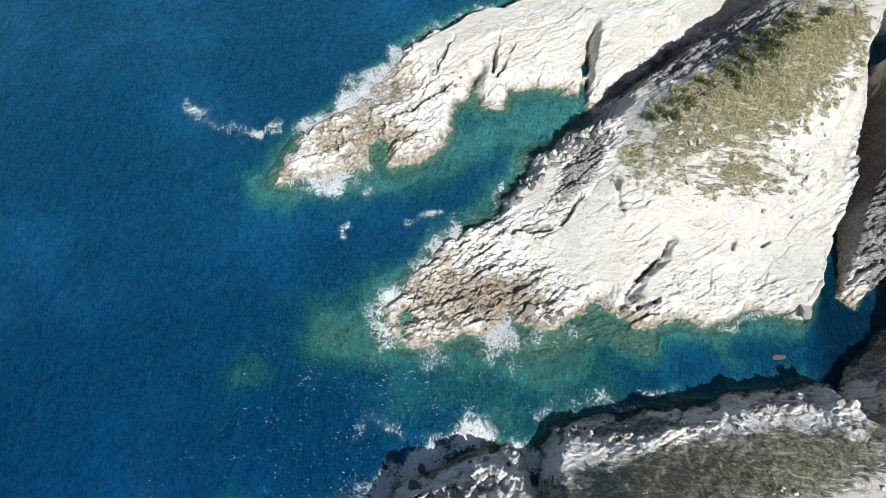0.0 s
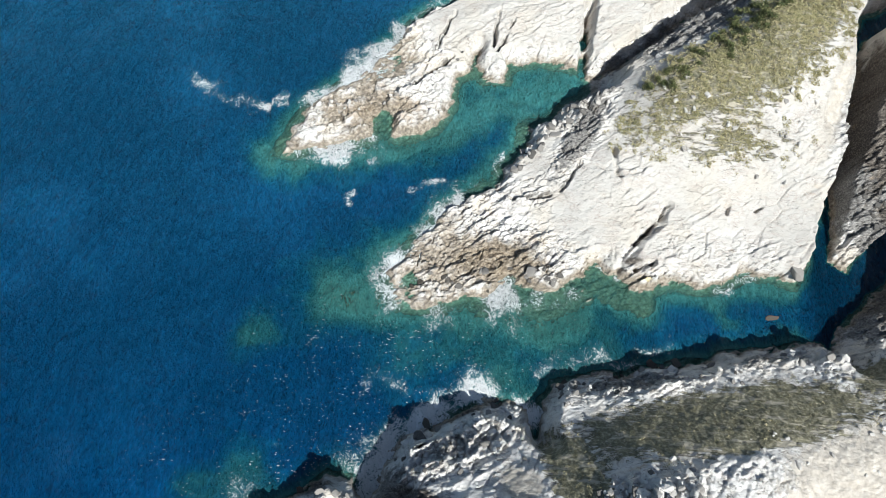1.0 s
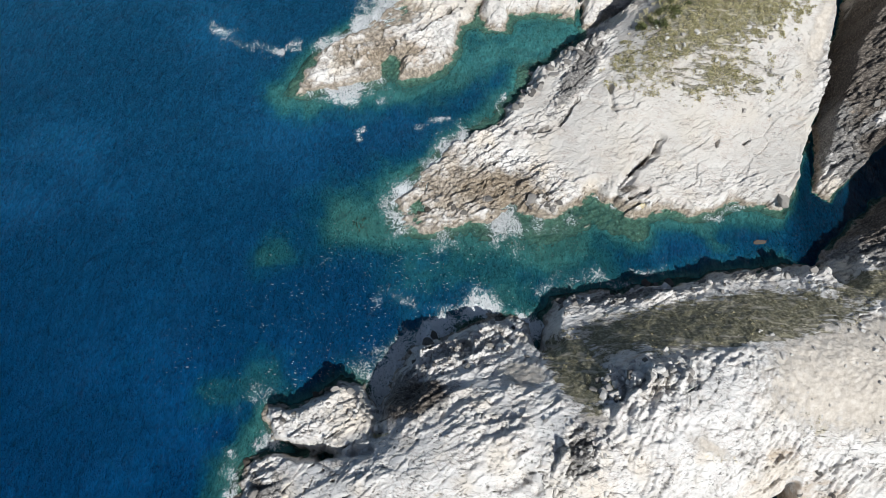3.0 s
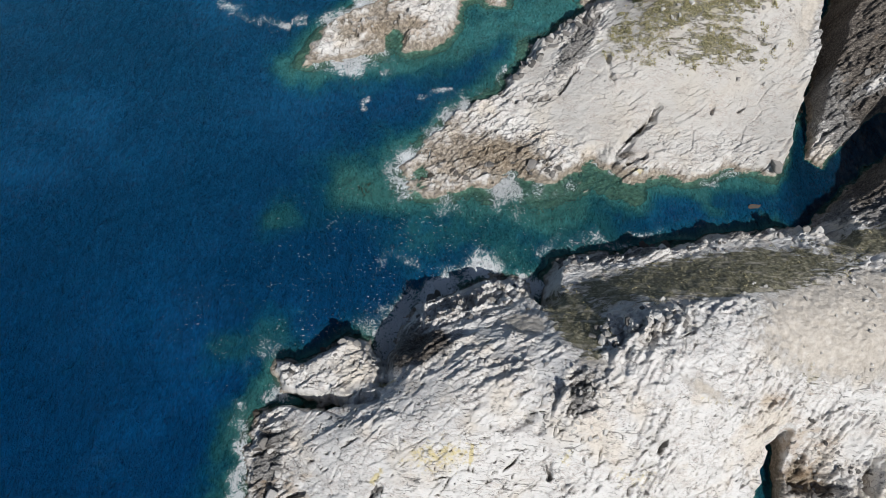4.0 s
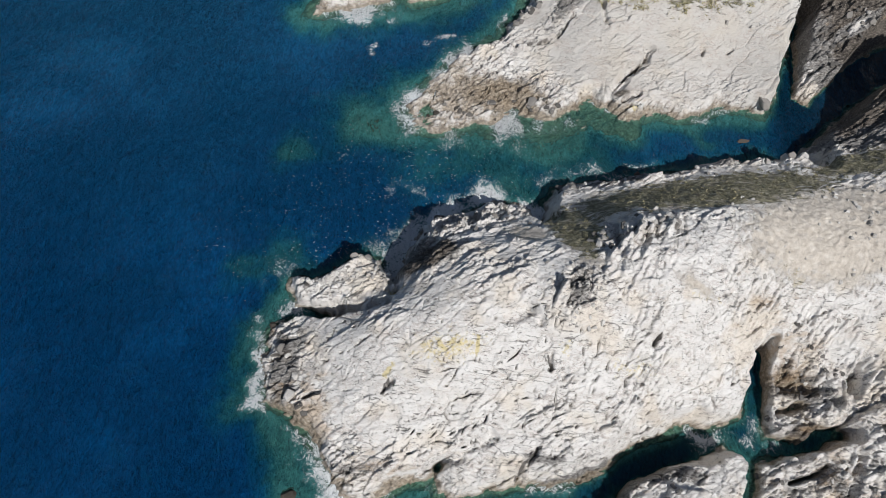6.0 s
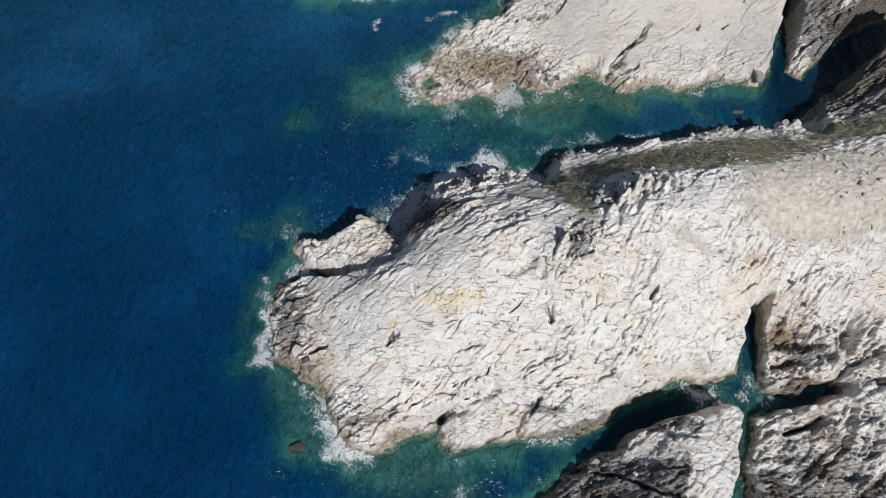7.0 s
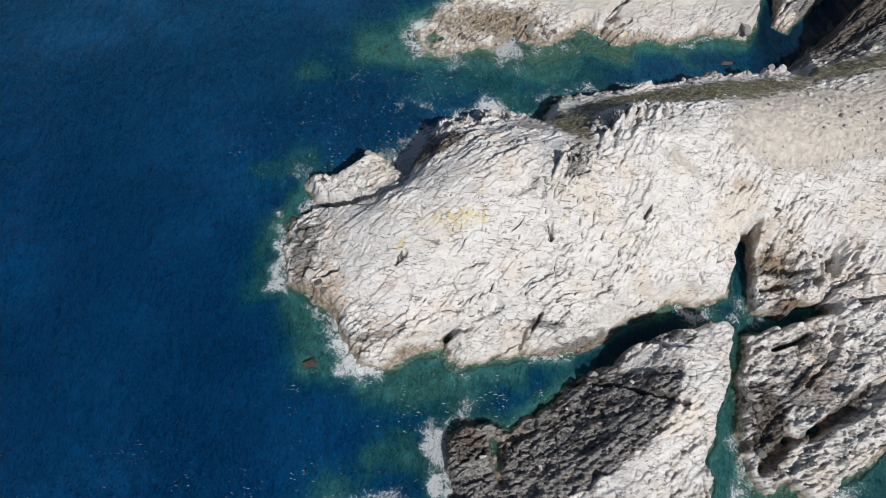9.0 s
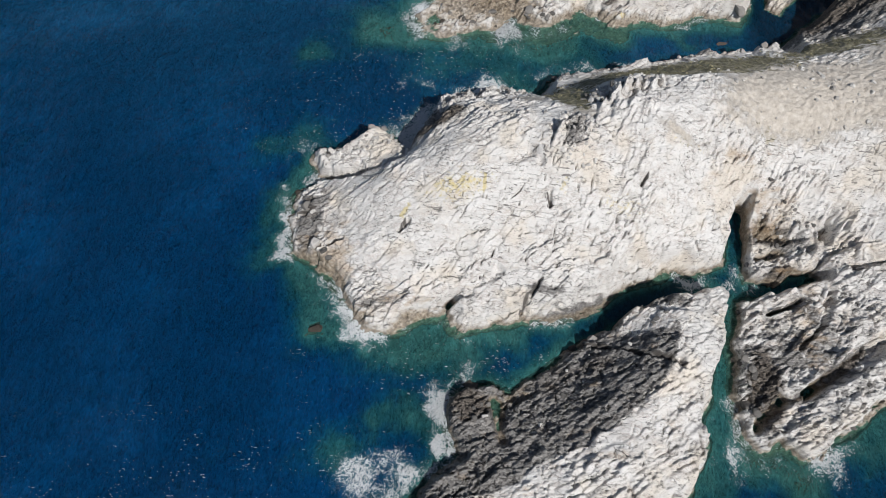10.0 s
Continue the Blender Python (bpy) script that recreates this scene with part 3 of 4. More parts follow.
def zones(x, y):
    """Where soil, turf, bare grey and umber rock with painted shade, rust and lichen lie."""
    turf = np.maximum.reduce([
        1.25 * bowl(x, y, 48, 68, 23, 11, 33), 1.3 * bowl(x, y, 58, 78, 18, 9, 52), 0.62 * bowl(x, y, 47, 55.5, 17, 5, 4), 0.5 * bowl(x, y, 31, 58, 5, 7),
        1.7 * bowl(x, y, 44, 7.8, 31, 6.2, 14), 1.6 * bowl(x, y, 21.5, -2.5, 5.4, 9, 12), 1.3 * bowl(x, y, 74, 18, 16, 5, 14), 0.3 * bowl(x, y, 56, -7, 5, 3)])
    soil = np.maximum.reduce([1.7 * bowl(x, y, 66, 2, 27, 11, 14), 1.1 * bowl(x, y, 14, -4, 5, 3, -10), 0.8 * bowl(x, y, 38, -12, 7.5, 1.6, -12),
        1.5 * bowl(x, y, 98, 8, 34, 18), 0.9 * bowl(x, y, 66, 66, 3.4, 18, -8), 0.9 * bowl(x, y, 22.5, -9.8, 3.4, 2.2), 0.2 * bowl(x, y, 55, -7, 14, 6), 0.5 * bowl(x, y, 50, 58, 16, 5)])
    # grey rock, deepened to paint shade on north-west slopes; ridge crest left sunlit
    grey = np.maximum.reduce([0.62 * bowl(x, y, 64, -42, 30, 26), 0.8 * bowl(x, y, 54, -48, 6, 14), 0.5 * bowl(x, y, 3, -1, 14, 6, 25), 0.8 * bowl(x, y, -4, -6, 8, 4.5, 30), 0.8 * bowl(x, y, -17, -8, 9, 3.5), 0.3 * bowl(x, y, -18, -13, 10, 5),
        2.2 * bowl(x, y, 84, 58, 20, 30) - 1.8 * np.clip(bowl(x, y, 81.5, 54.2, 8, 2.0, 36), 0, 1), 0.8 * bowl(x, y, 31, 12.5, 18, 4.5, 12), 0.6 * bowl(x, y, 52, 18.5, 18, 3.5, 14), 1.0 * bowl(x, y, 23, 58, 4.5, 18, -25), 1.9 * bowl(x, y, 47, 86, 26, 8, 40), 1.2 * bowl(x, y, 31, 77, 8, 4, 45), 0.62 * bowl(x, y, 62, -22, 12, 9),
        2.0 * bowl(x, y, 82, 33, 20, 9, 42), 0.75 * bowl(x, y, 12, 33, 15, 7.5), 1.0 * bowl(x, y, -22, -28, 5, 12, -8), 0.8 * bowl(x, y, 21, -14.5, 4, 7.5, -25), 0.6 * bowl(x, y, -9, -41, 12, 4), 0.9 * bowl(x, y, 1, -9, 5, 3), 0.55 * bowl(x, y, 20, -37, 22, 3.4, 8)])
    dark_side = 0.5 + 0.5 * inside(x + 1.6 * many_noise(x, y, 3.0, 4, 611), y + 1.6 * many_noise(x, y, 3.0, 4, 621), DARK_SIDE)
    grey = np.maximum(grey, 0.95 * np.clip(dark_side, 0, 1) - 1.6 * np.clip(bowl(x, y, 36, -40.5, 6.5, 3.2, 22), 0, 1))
    rust = np.maximum.reduce([bowl(x, y, 10, 32, 16, 7), bowl(x, y, -15, 60, 14, 8), 0.5 * bowl(x, y, 62, -36, 12, 20), bowl(x, y, -18, -34, 8, 12), 0.8 * bowl(x, y, -5, -42, 13, 3), 0.6 * bowl(x, y, 33, 32, 12, 3, 8), 0.4 * bowl(x, y, 26, -58, 10, 8), bowl(x, y, 58, -18, 8, 10),
        0.5 * bowl(x, y, 52, -12, 14, 8)])
    # brown rock plus painted shade in gully and hollows; ridge crest left sunlit
    umber_shade = np.maximum.reduce([2.0 * bowl(x, y, 84, 62, 16, 34, 12) - 2.6 * np.clip(bowl(x, y, 81.5, 54.2, 8, 2.0, 36), 0, 1), 1.6 * bowl(x, y, 84, 36, 18, 7, 35), 1.2 * bowl(x, y, 55, -50, 5, 12), 1.1 * bowl(x, y, 60, -21.5, 8, 4), 1.1 * bowl(x, y, 62, -29, 10, 3.5, 8), 1.5 * bowl(x, y, -1.5, -9, 7.5, 4.2, 22), 1.3 * bowl(x, y, 66.5, -45.8, 13, 1.7, 36), 0.7 * bowl(x, y, -23, -24, 4, 8),
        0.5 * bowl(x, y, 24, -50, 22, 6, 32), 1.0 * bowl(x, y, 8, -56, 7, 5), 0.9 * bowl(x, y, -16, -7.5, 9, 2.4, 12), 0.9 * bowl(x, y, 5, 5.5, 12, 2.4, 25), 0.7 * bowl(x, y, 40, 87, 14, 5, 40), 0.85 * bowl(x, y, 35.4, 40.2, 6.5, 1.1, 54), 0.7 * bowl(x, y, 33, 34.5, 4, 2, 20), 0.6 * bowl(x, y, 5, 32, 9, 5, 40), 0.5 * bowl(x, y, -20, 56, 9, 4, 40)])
    lichen = np.maximum.reduce([1.3 * bowl(x, y, 7.2, -23.5, 0.6, 2.2), 1.1 * bowl(x, y, -5.2, -27.4, 0.9, 2.4, -32), 0.68 * bowl(x, y, 3, -24, 12, 5, 10), 0.6 * bowl(x, y, 20, -22.5, 2, 3),
        0.55 * bowl(x, y, 30, -24, 10, 4), 0.8 * bowl(x, y, -6, -14.2, 5, 0.8), 0.9 * bowl(x, y, 35.5, 31.8, 2.6, 0.9), 0.6 * bowl(x, y, 57, -7, 4, 3), 0.5 * bowl(x, y, 40, -13, 10, 3)])
    return {"turf": np.clip(turf, 0, 1), "soil": np.clip(soil, 0, 1), "grey": np.clip(grey, 0, 1), "rust": np.clip(rust, 0, 1), "lichen": np.clip(lichen, 0, 1), "umber_shade": np.clip(umber_shade, 0, 1)}


def ledges(x, y, size, angle, seed):
    """Dipping beds cut off in short scarps: a saw-tooth across the strike, broken into slabs. Height in units of size."""
    c, s = math.cos(angle), math.sin(angle)
    u, v = x * c + y * s, -x * s + y * c
    joint = np.floor(u / (size * 2.6) + 1.3 * soft_noise(u / (size * 4), v / (size * 2), seed + 8))
    phase = v / size + 0.75 * many_noise(u, v, size * 3.6, 3, seed, 0.5) + 0.8 * hashed(joint, joint * 0, seed + 9)
    k = np.floor(phase)
    f = phase - k
    j = np.floor(u / (size * (1.3 + 2.2 * hashed(k, k * 0, seed + 1))) + 9 * hashed(k, k * 0 + 1, seed + 1) + 0.5 * soft_noise(u / size, v / size, seed + 6))
    r = hashed(k, j, seed + 2)
    return np.minimum(f, 7 * (1 - f)) * (0.15 + r * r) + 0.3 * (hashed(k, j, seed + 3) - 0.5)


def slits(x, y, size, chance, seed):
    """Short deep cracks scattered over the beds, 0 to 1."""
    u, v = x / size, y / size
    iu, iv = np.floor(u), np.floor(v)
    out = np.zeros(x.shape)
    for du in (-1, 0, 1):
        for dv in (-1, 0, 1):
            a, b = iu + du, iv + dv
            r = hashed(a, b, seed + 5)
            turn = STRIKE + 0.15 + 1.7 * (hashed(a, b, seed + 2) - 0.45) + 0.5 * np.clip(a * size / 40, 0, 1)
            c, s = np.cos(turn), np.sin(turn)
            ou, ov = u - a - hashed(a, b, seed), v - b - hashed(a, b, seed + 1)
            long, wide = 0.12 + 0.5 * hashed(a, b, seed + 3) ** 2, 0.02 + 0.03 * hashed(a, b, seed + 4)
            d = np.sqrt(((ou * c + ov * s) / long) ** 2 + ((-ou * s + ov * c) / wide) ** 2)
            out = np.maximum(out, np.where(r < chance, np.clip(1.5 * (1 - d), 0, 1), 0))
    return out


def rocky(x, y, h, z):
    """The relief with its broken beds, blocks and cracks."""
    bare = 1 - 0.85 * np.clip(1.8 * np.maximum(z["turf"], z["soil"]), 0, 1)
    worn = np.clip(1.5 * z["grey"] + np.clip(1.6 - h / 2.2, 0, 1), 0, 1)      # broken shores and grey rock are rougher
    jx, jy = x + 0.5 * many_noise(x, y, 1.8, 3, 71, 0.55), y + 0.5 * many_noise(x, y, 1.8, 3, 81, 0.55)
    kx, ky = x + 0.2 * many_noise(x, y, 0.9, 2, 73, 0.5), y + 0.2 * many_noise(x, y, 0.9, 2, 83, 0.5)
    a, ca = blocks(kx, ky, 3.2, 2.1, STRIKE, 101, 1.5)
    b, cb = blocks(kx, ky, 1.5, 1.8, STRIKE + 0.25, 201, 1.7)
    c = blocks(kx, ky, 0.75, 1.5, STRIKE - 0.2, 301, 1.7)[0]
    open_a = np.clip(-0.9 + 4.0 * soft_noise(x / 4.5, y / 4.5, 55), 0, 1.5)
    open_b = np.clip(-0.55 + 4.0 * soft_noise(x / 3.0, y / 3.0, 57), 0, 1.5) + worn
    calm = np.clip((y - 22) / 10, 0, 1) * (1 - worn)
    thick = np.clip(0.35 + 2.6 * soft_noise(x / 6.0, y / 6.0, 59), 0, 1)
    s = (1 - 0.55 * calm) * np.maximum.reduce([thick * slits(jx, jy, 4.0, 0.65, 701), 0.9 * thick * slits(jx, jy, 2.4, 0.8, 801), 0.7 * slits(jx, jy, 1.5, 0.7, 851)])
    east = np.clip((x - 12) / 14, 0, 1) * np.clip((2 - y) / 6, 0, 1) * np.clip((y + 30) / 6, 0, 1)      # the beds turn steeper towards the crag
    south = np.clip((-33 - y) / 4, 0, 1)
    patch = np.clip(0.35 + 2.6 * many_noise(x, y, 6.5, 2, 63), 0.08, 1)
    patch = np.maximum(patch, 0.75 * worn)
    turned = east + 0.9 * many_noise(x, y, 4.0, 3, 67) > 0.5
    wide = np.where(turned, ledges(kx, ky, 2.3, STRIKE + 0.75, 1101), ledges(kx, ky, 2.7, STRIKE, 1001))
    fine = np.where(turned, ledges(kx, ky, 0.95, STRIKE + 0.6, 1301), ledges(kx, ky, 1.05, STRIKE + 0.12, 1201))
    tiny = ledges(kx, ky, 0.55, STRIKE - 0.25, 1601)
    beds = patch * ((0.42 + 0.2 * worn) * (1 - 0.72 * south) * wide * 2.0 + (0.7 + 0.3 * worn) * fine) + np.clip(patch + 0.2, 0, 1) * (0.3 + 0.2 * worn) * tiny
    crag = np.clip(np.maximum.reduce([1.9 * bowl(x, y, 29.5, -4.6, 9.5, 3.4, 20), 1.6 * bowl(x, y, 60, 20.6, 5, 2.4, 8), 1.1 * bowl(x, y, 20, -14.5, 3.2, 6, -25), 1.2 * bowl(x, y, 23, 64, 4, 13, -38), 1.2 * bowl(x, y, 7, 1, 11, 5, 25)]), 0, 1)
    spire, cs = blocks(kx, ky, 1.5, 1.9, 1.15, 1401, 2.2)
    chip = blocks(kx, ky, 0.7, 1.5, 0.8, 1501, 2.0)[0]
    rough = (0.4 + 0.7 * patch) * ((0.5 + 0.4 * worn) * a + (0.34 + 0.3 * worn) * b + (0.14 + 0.16 * worn) * c) + beds + crag * (1.9 * spire + 0.7 * chip - 0.5 * cs)
    ca, cb = np.clip(2.2 * ca - 1.2, 0, 1), np.clip(1.8 * cb - 0.8, 0, 1)
    rough = rough - 0.7 * ca * open_a - 0.3 * cb * open_b * (1 - 0.7 * south) - (0.8 + 0.7 * thick) * s + 0.2 * many_noise(x, y, 4.0, 5, 91)
    net = south * np.clip(1.6 * z["grey"], 0, 1) * np.maximum(np.clip(2.2 * blocks(kx, ky, 1.25, 2.0, STRIKE + 0.15, 1701, 1.0)[1] - 1.2, 0, 1), 0.7 * np.clip(2 * blocks(kx, ky, 0.7, 1.4, STRIKE - 0.6, 1801, 1.0)[1] - 1, 0, 1))
    net = net * np.clip(0.7 + 1.6 * many_noise(x, y, 3.0, 2, 1901), 0, 1)
    rough = rough - 0.35 * net
    shore = np.clip((h + 2.5) / 3.0, 0, 1) * np.clip(0.6 + h / 4.0, 0.6, 1)
    lump = 0.4 * many_noise(x, y, 1.2, 4, 95) * (1 - bare)
    deep_cut = np.zeros_like(x)
    for ax, ay, bx, by, wide, deep in CLEFTS:
        if wide < 0.7:
            deep_cut = np.maximum(deep_cut, np.clip(1.3 - near_line(jx + 0.5 * c, jy + 0.5 * b, ax, ay, bx, by) / (0.7 * wide), 0, 1))
    # how strongly the dark of each crack is painted over its cut shape
    gap = np.clip(np.maximum.reduce([0.8 * deep_cut, s, 0.75 * ca * np.minimum(open_a, 1), 0.45 * (1 - 0.8 * south) * cb * np.minimum(open_b, 1), 0.6 * crag * cs, net]), 0, 1) * bare
    return h + bare * shore * rough * (1 - 0.58 * calm) + lump, gap * (1 - 0.4 * calm), calm


def grid_mesh(name, xs, ys, zz, keep, attrs, material):
    """One mesh over the cells of a grid that keep names."""
    nx = len(xs)
    jj, ii = np.nonzero(keep)
    quads = np.stack([jj * nx + ii, jj * nx + ii + 1, (jj + 1) * nx + ii + 1, (jj + 1) * nx + ii], 1)
    used, flat = np.unique(quads, return_inverse=True)
    xg, yg = np.meshgrid(xs, ys)
    co = np.stack([xg.ravel()[used], yg.ravel()[used], zz.ravel()[used]], 1).astype(np.float32)
    me = bpy.data.meshes.new(name)
    me.vertices.add(len(co))
    me.vertices.foreach_set("co", co.ravel())
    me.loops.add(flat.size)
    me.loops.foreach_set("vertex_index", flat.ravel().astype(np.int32))
    me.polygons.add(len(quads))
    me.polygons.foreach_set("loop_start", np.arange(0, flat.size, 4, dtype=np.int32))
    me.update(calc_edges=True)
    for key, values in attrs.items():
        me.attributes.new(key, "FLOAT", "POINT").data.foreach_set("value", values.ravel()[used].astype(np.float32))
    me.materials.append(material)
    ob = new(name, me)
    return ob


STEP = 0.16
GX, GY = np.arange(-35, 104, STEP), np.arange(-80, 122, STEP)
XX, YY = np.meshgrid(GX, GY)
HH, LABEL = relief(XX, YY)
ZONE = zones(XX, YY)
RR = HH.copy()
dry = HH > -3.0
ZONE["gap"], ZONE["calm"] = np.zeros_like(HH), np.zeros_like(HH)
RR[dry], ZONE["gap"][dry], ZONE["calm"][dry] = rocky(XX[dry], YY[dry], HH[dry], {key: v[dry] for key, v in ZONE.items()})
LABELS = {
    "north": ("rocky_headland", "low white sea-washed rock point with fissures and surf"),
    "middle": ("scrubby_headland", "pale rock headland sloping up to olive green scrub"),
    "east": ("rock_ridge", "dark shaded rock ridge beside a narrow sea chasm"),
    "main": ("main_headland", "broad white cracked rock headland with dry turf on top"),
    "south": ("bedded_shore", "grey brown tilted rock beds along a channel"),
    "islet": ("rock_islet", "rock islet, half white and half dark grey"),
}
LAND_OBJECTS = {}
cells = lambda a: a[:-1, :-1]
high = np.maximum.reduce([RR[:-1, :-1], RR[1:, :-1], RR[:-1, 1:], RR[1:, 1:]])
for k, (name, *_r) in enumerate(LANDS):
    word, label = LABELS[name]
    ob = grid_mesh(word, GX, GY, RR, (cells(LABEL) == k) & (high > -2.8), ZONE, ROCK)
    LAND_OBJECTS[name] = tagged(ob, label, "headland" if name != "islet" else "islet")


# ---- sea ----
def spread(lo, hi, step, far):
    """Even lines from lo to hi, then ever wider ones out to far."""
    mid = list(np.arange(lo, hi, step))
    out, gap = [], step
    while (out[-1] if out else 0) < far:
        gap *= 1.5
        out.append((out[-1] if out else 0) + gap)
    return np.array([lo - v for v in reversed(out)] + mid + [mid[-1] + v for v in out])


SX, SY = spread(-104, 106, 0.45, 3500), spread(-84, 124, 0.45, 3500)
SXX, SYY = np.meshgrid(SX, SY)
SH, SL = relief(SXX, SYY)
DEPTH = np.clip(-SH, -1, 14)


def softened(a, cells):
    """Averages over a square of that many cells each way."""
    for axis in (0, 1):
        total = np.cumsum(np.pad(a, [(cells + 1, cells) if k == axis else (0, 0) for k in (0, 1)], mode="edge"), axis=axis)
        n = total.shape[axis]
        a = (np.take(total, range(2 * cells + 1, n), axis) - np.take(total, range(0, n - 2 * cells - 1), axis)) / (2 * cells + 1)
    return a


# eastern channel: extra depth helps paint its shaded water darker
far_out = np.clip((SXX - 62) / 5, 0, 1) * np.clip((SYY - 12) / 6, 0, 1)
DEPTH = np.where(DEPTH > 0.8, 0.8 + 0.4 * (DEPTH - 0.8) + 0.6 * np.clip(softened(softened(np.clip(DEPTH, 0, 14), 4), 3) - 0.8, 0, 14), DEPTH) + 6 * far_out * np.clip(DEPTH - 0.5, 0, 1)
# surf: from, to, reach, strength
SURF = [(-27, 60, -13, 79, 2.6, 1.15), (-13, 79, -2, 92, 2.2, 0.5), (-2, 92, 12, 100, 2.2, 0.45), (-19, 71, -9, 74, 3.0, 0.8), (-25, 52, -17, 52.5, 2.6, 0.75), (-29, 57, -20, 66, 2.6, 0.6),
    (-7, 27, 1, 31, 3.2, 1.0), (-3, 32, 3, 42, 2.6, 0.95), (-4, 23.5, 8, 25, 2.4, 0.62), (3, 43, 9, 46, 1.5, 0.5), (7.5, 30, 9.5, 36, 1.2, 0.8), (9, 26, 12, 28, 2.4, 0.75), (14, 28, 24, 29, 1.6, 0.5), (28, 33, 29, 32, 1.0, 0.7),
    (46, 34, 55, 36.5, 0.9, 0.6), (-7, -8.5, -6, -2, 2.6, 1.05), (-5, 0, 3, 6.5, 2.3, 1.0), (5, 8, 9, 9.5, 2.0, 0.95), (15, 7.5, 18, 5.5, 1.1, 0.8), (-24, -16.5, -21, -16, 1.4, 0.7), (-26.6, -19, -25.6, -32, 1.3, 0.7),
    (-25, -33, -16, -36.5, 1.2, 0.62), (-15, -38, -12, -44, 2.0, 0.7), (-12, -45, -3, -44.5, 1.4, 0.65), (2, -41, 6, -44, 1.4, 0.5), (17, -41.5, 27, -39, 1.1, 0.5), (43.5, -29.4, 47, -29.6, 0.9, 0.8), (45, -30, 54, -29.5, 2.0, 0.5),
    (4.2, -56, 4.6, -63, 1.5, 1.6), (3, -55, 6, -52, 2.2, 0.6), (-2, -66, 5, -64.5, 2.4, 0.75), (-8, -68, -1, -70, 3.2, 0.55), (50.5, -52, 50.5, -60, 1.5, 0.55), (52, -59, 66, -58, 2.4, 0.55), (44, -62, 45.5, -56, 1.0, 0.5)]
# drifting streaks of foam
DRIFT = [(-50, 64, -44, 61, 1.6, 0.5), (-44, 61, -38.5, 59.5, 1.2, 0.5), (-39.5, 59.5, -37.5, 60, 0.7, 0.62), (-38, 60.5, -34, 62, 0.8, 0.42), (-18, 41, -17.6, 42.4, 0.6, 0.58), (-5.6, 43.6, -0.6, 47, 0.8, 0.5),
    (8.6, 48, 8.3, 52.6, 0.7, 0.55), (2, 48, 5, 48, 0.6, 0.42), (41, 23.5, 39.6, 21.6, 0.8, 0.55), (22, 15, 26, 18, 1.8, 0.5), (18, 13, 22, 14.6, 1.2, 0.42), (28, 17, 36, 16.5, 1.0, 0.36), (-10, 6, -9, 12, 1.0, 0.3),
    (-9, 12, -3, 9, 1.0, 0.3), (13, 25, 13.5, 20, 1.0, 0.3), (55, 35, 48, 31.5, 0.7, 0.45), (36, 20, 39, 22, 0.8, 0.4), (-26, -9, -20, -6, 2.6, 0.34), (-12, -4, -7, -3, 2.0, 0.36)]
# where wall shade is painted on the water: chasm, cave slot, islet channel
CHASM_SHADE = np.clip(np.maximum.reduce([far_out, 2 * bowl(SXX, SYY, 54.8, -17.5, 3, 6), 1.4 * bowl(SXX, SYY, 38, -35.6, 15, 4.5, 27)]), 0, 1) * np.clip(DEPTH / 3, 0, 1)
FOAM = np.zeros(SXX.shape)
WARP_X, WARP_Y = SXX + 3.2 * many_noise(SXX, SYY, 5.0, 4, 431, 0.6), SYY + 3.2 * many_noise(SXX, SYY, 5.0, 4, 441, 0.6)
for ax, ay, bx, by, reach, power in SURF + DRIFT:
    pick = (SXX > min(ax, bx) - 8) & (SXX < max(ax, bx) + 8) & (SYY > min(ay, by) - 8) & (SYY < max(ay, by) + 8)
    d = near_line(WARP_X[pick], WARP_Y[pick], ax, ay, bx, by)
    FOAM[pick] = np.maximum(FOAM[pick], power * np.exp(-(d / (1.5 * reach)) ** 2))
FOAM = FOAM * np.clip(1.0 + 1.8 * many_noise(SXX, SYY, 4.5, 3, 421), 0.25, 1.35)
shore = np.exp(-((SH + 0.25) / 0.45) ** 2)
FOAM = np.clip(np.maximum(FOAM, 0.3 * shore), 0, 1)
# stretches of sea that get the painted sun glints
GLINTS = np.clip(np.maximum.reduce([bowl(SXX, SYY, 0, 8, 40, 24), 0.7 * bowl(SXX, SYY, -18, -5, 30, 18), 0.8 * bowl(SXX, SYY, 10, -50, 45, 10), 0.6 * bowl(SXX, SYY, -20, -75, 60, 22)]), 0, 1)
SZ = 0.3 * many_noise(SXX, SYY * 0.6 + SXX * 0.2, 5.0, 3, 401) + 0.12 * many_noise(SXX, SYY * 0.7, 1.6, 2, 411)
sea = grid_mesh("sea", SX, SY, SZ, np.ones((len(SY) - 1, len(SX) - 1), bool), {"depth": DEPTH, "foam": FOAM, "glints": GLINTS, "chasm": CHASM_SHADE}, WATER)
sea.data.polygons.foreach_set("use_smooth", np.ones(len(sea.data.polygons), bool))
tagged(sea, "deep blue sea, turquoise over shallow rock, with white surf", "sea", kind="structure")
bed_x, bed_y = spread(-100, 112, 8, 3500), spread(-90, 140, 8, 3500)
bxx, byy = np.meshgrid(bed_x, bed_y)
bed = grid_mesh("seabed", bed_x, bed_y, -7 + 1.2 * many_noise(bxx, byy, 20, 3, 501), np.ones((len(bed_y) - 1, len(bed_x) - 1), bool), {}, ROCK)
tagged(bed, "dark rocky sea bed under deep water", "sea bed", kind="structure")


# ---- things on the rock ----
def ground(x, y):
    """The height of the rock at a place."""
    i, j = int((x - GX[0]) / STEP), int((y - GY[0]) / STEP)
    return float(RR[j, i])


def stuff_mesh(name, verts, faces, material, label, category):
    me = bpy.data.meshes.new(name)
    me.from_pydata(verts, [], faces)
    me.materials.append(material)
    return tagged(new(name, me), label, category, kind="stuff")


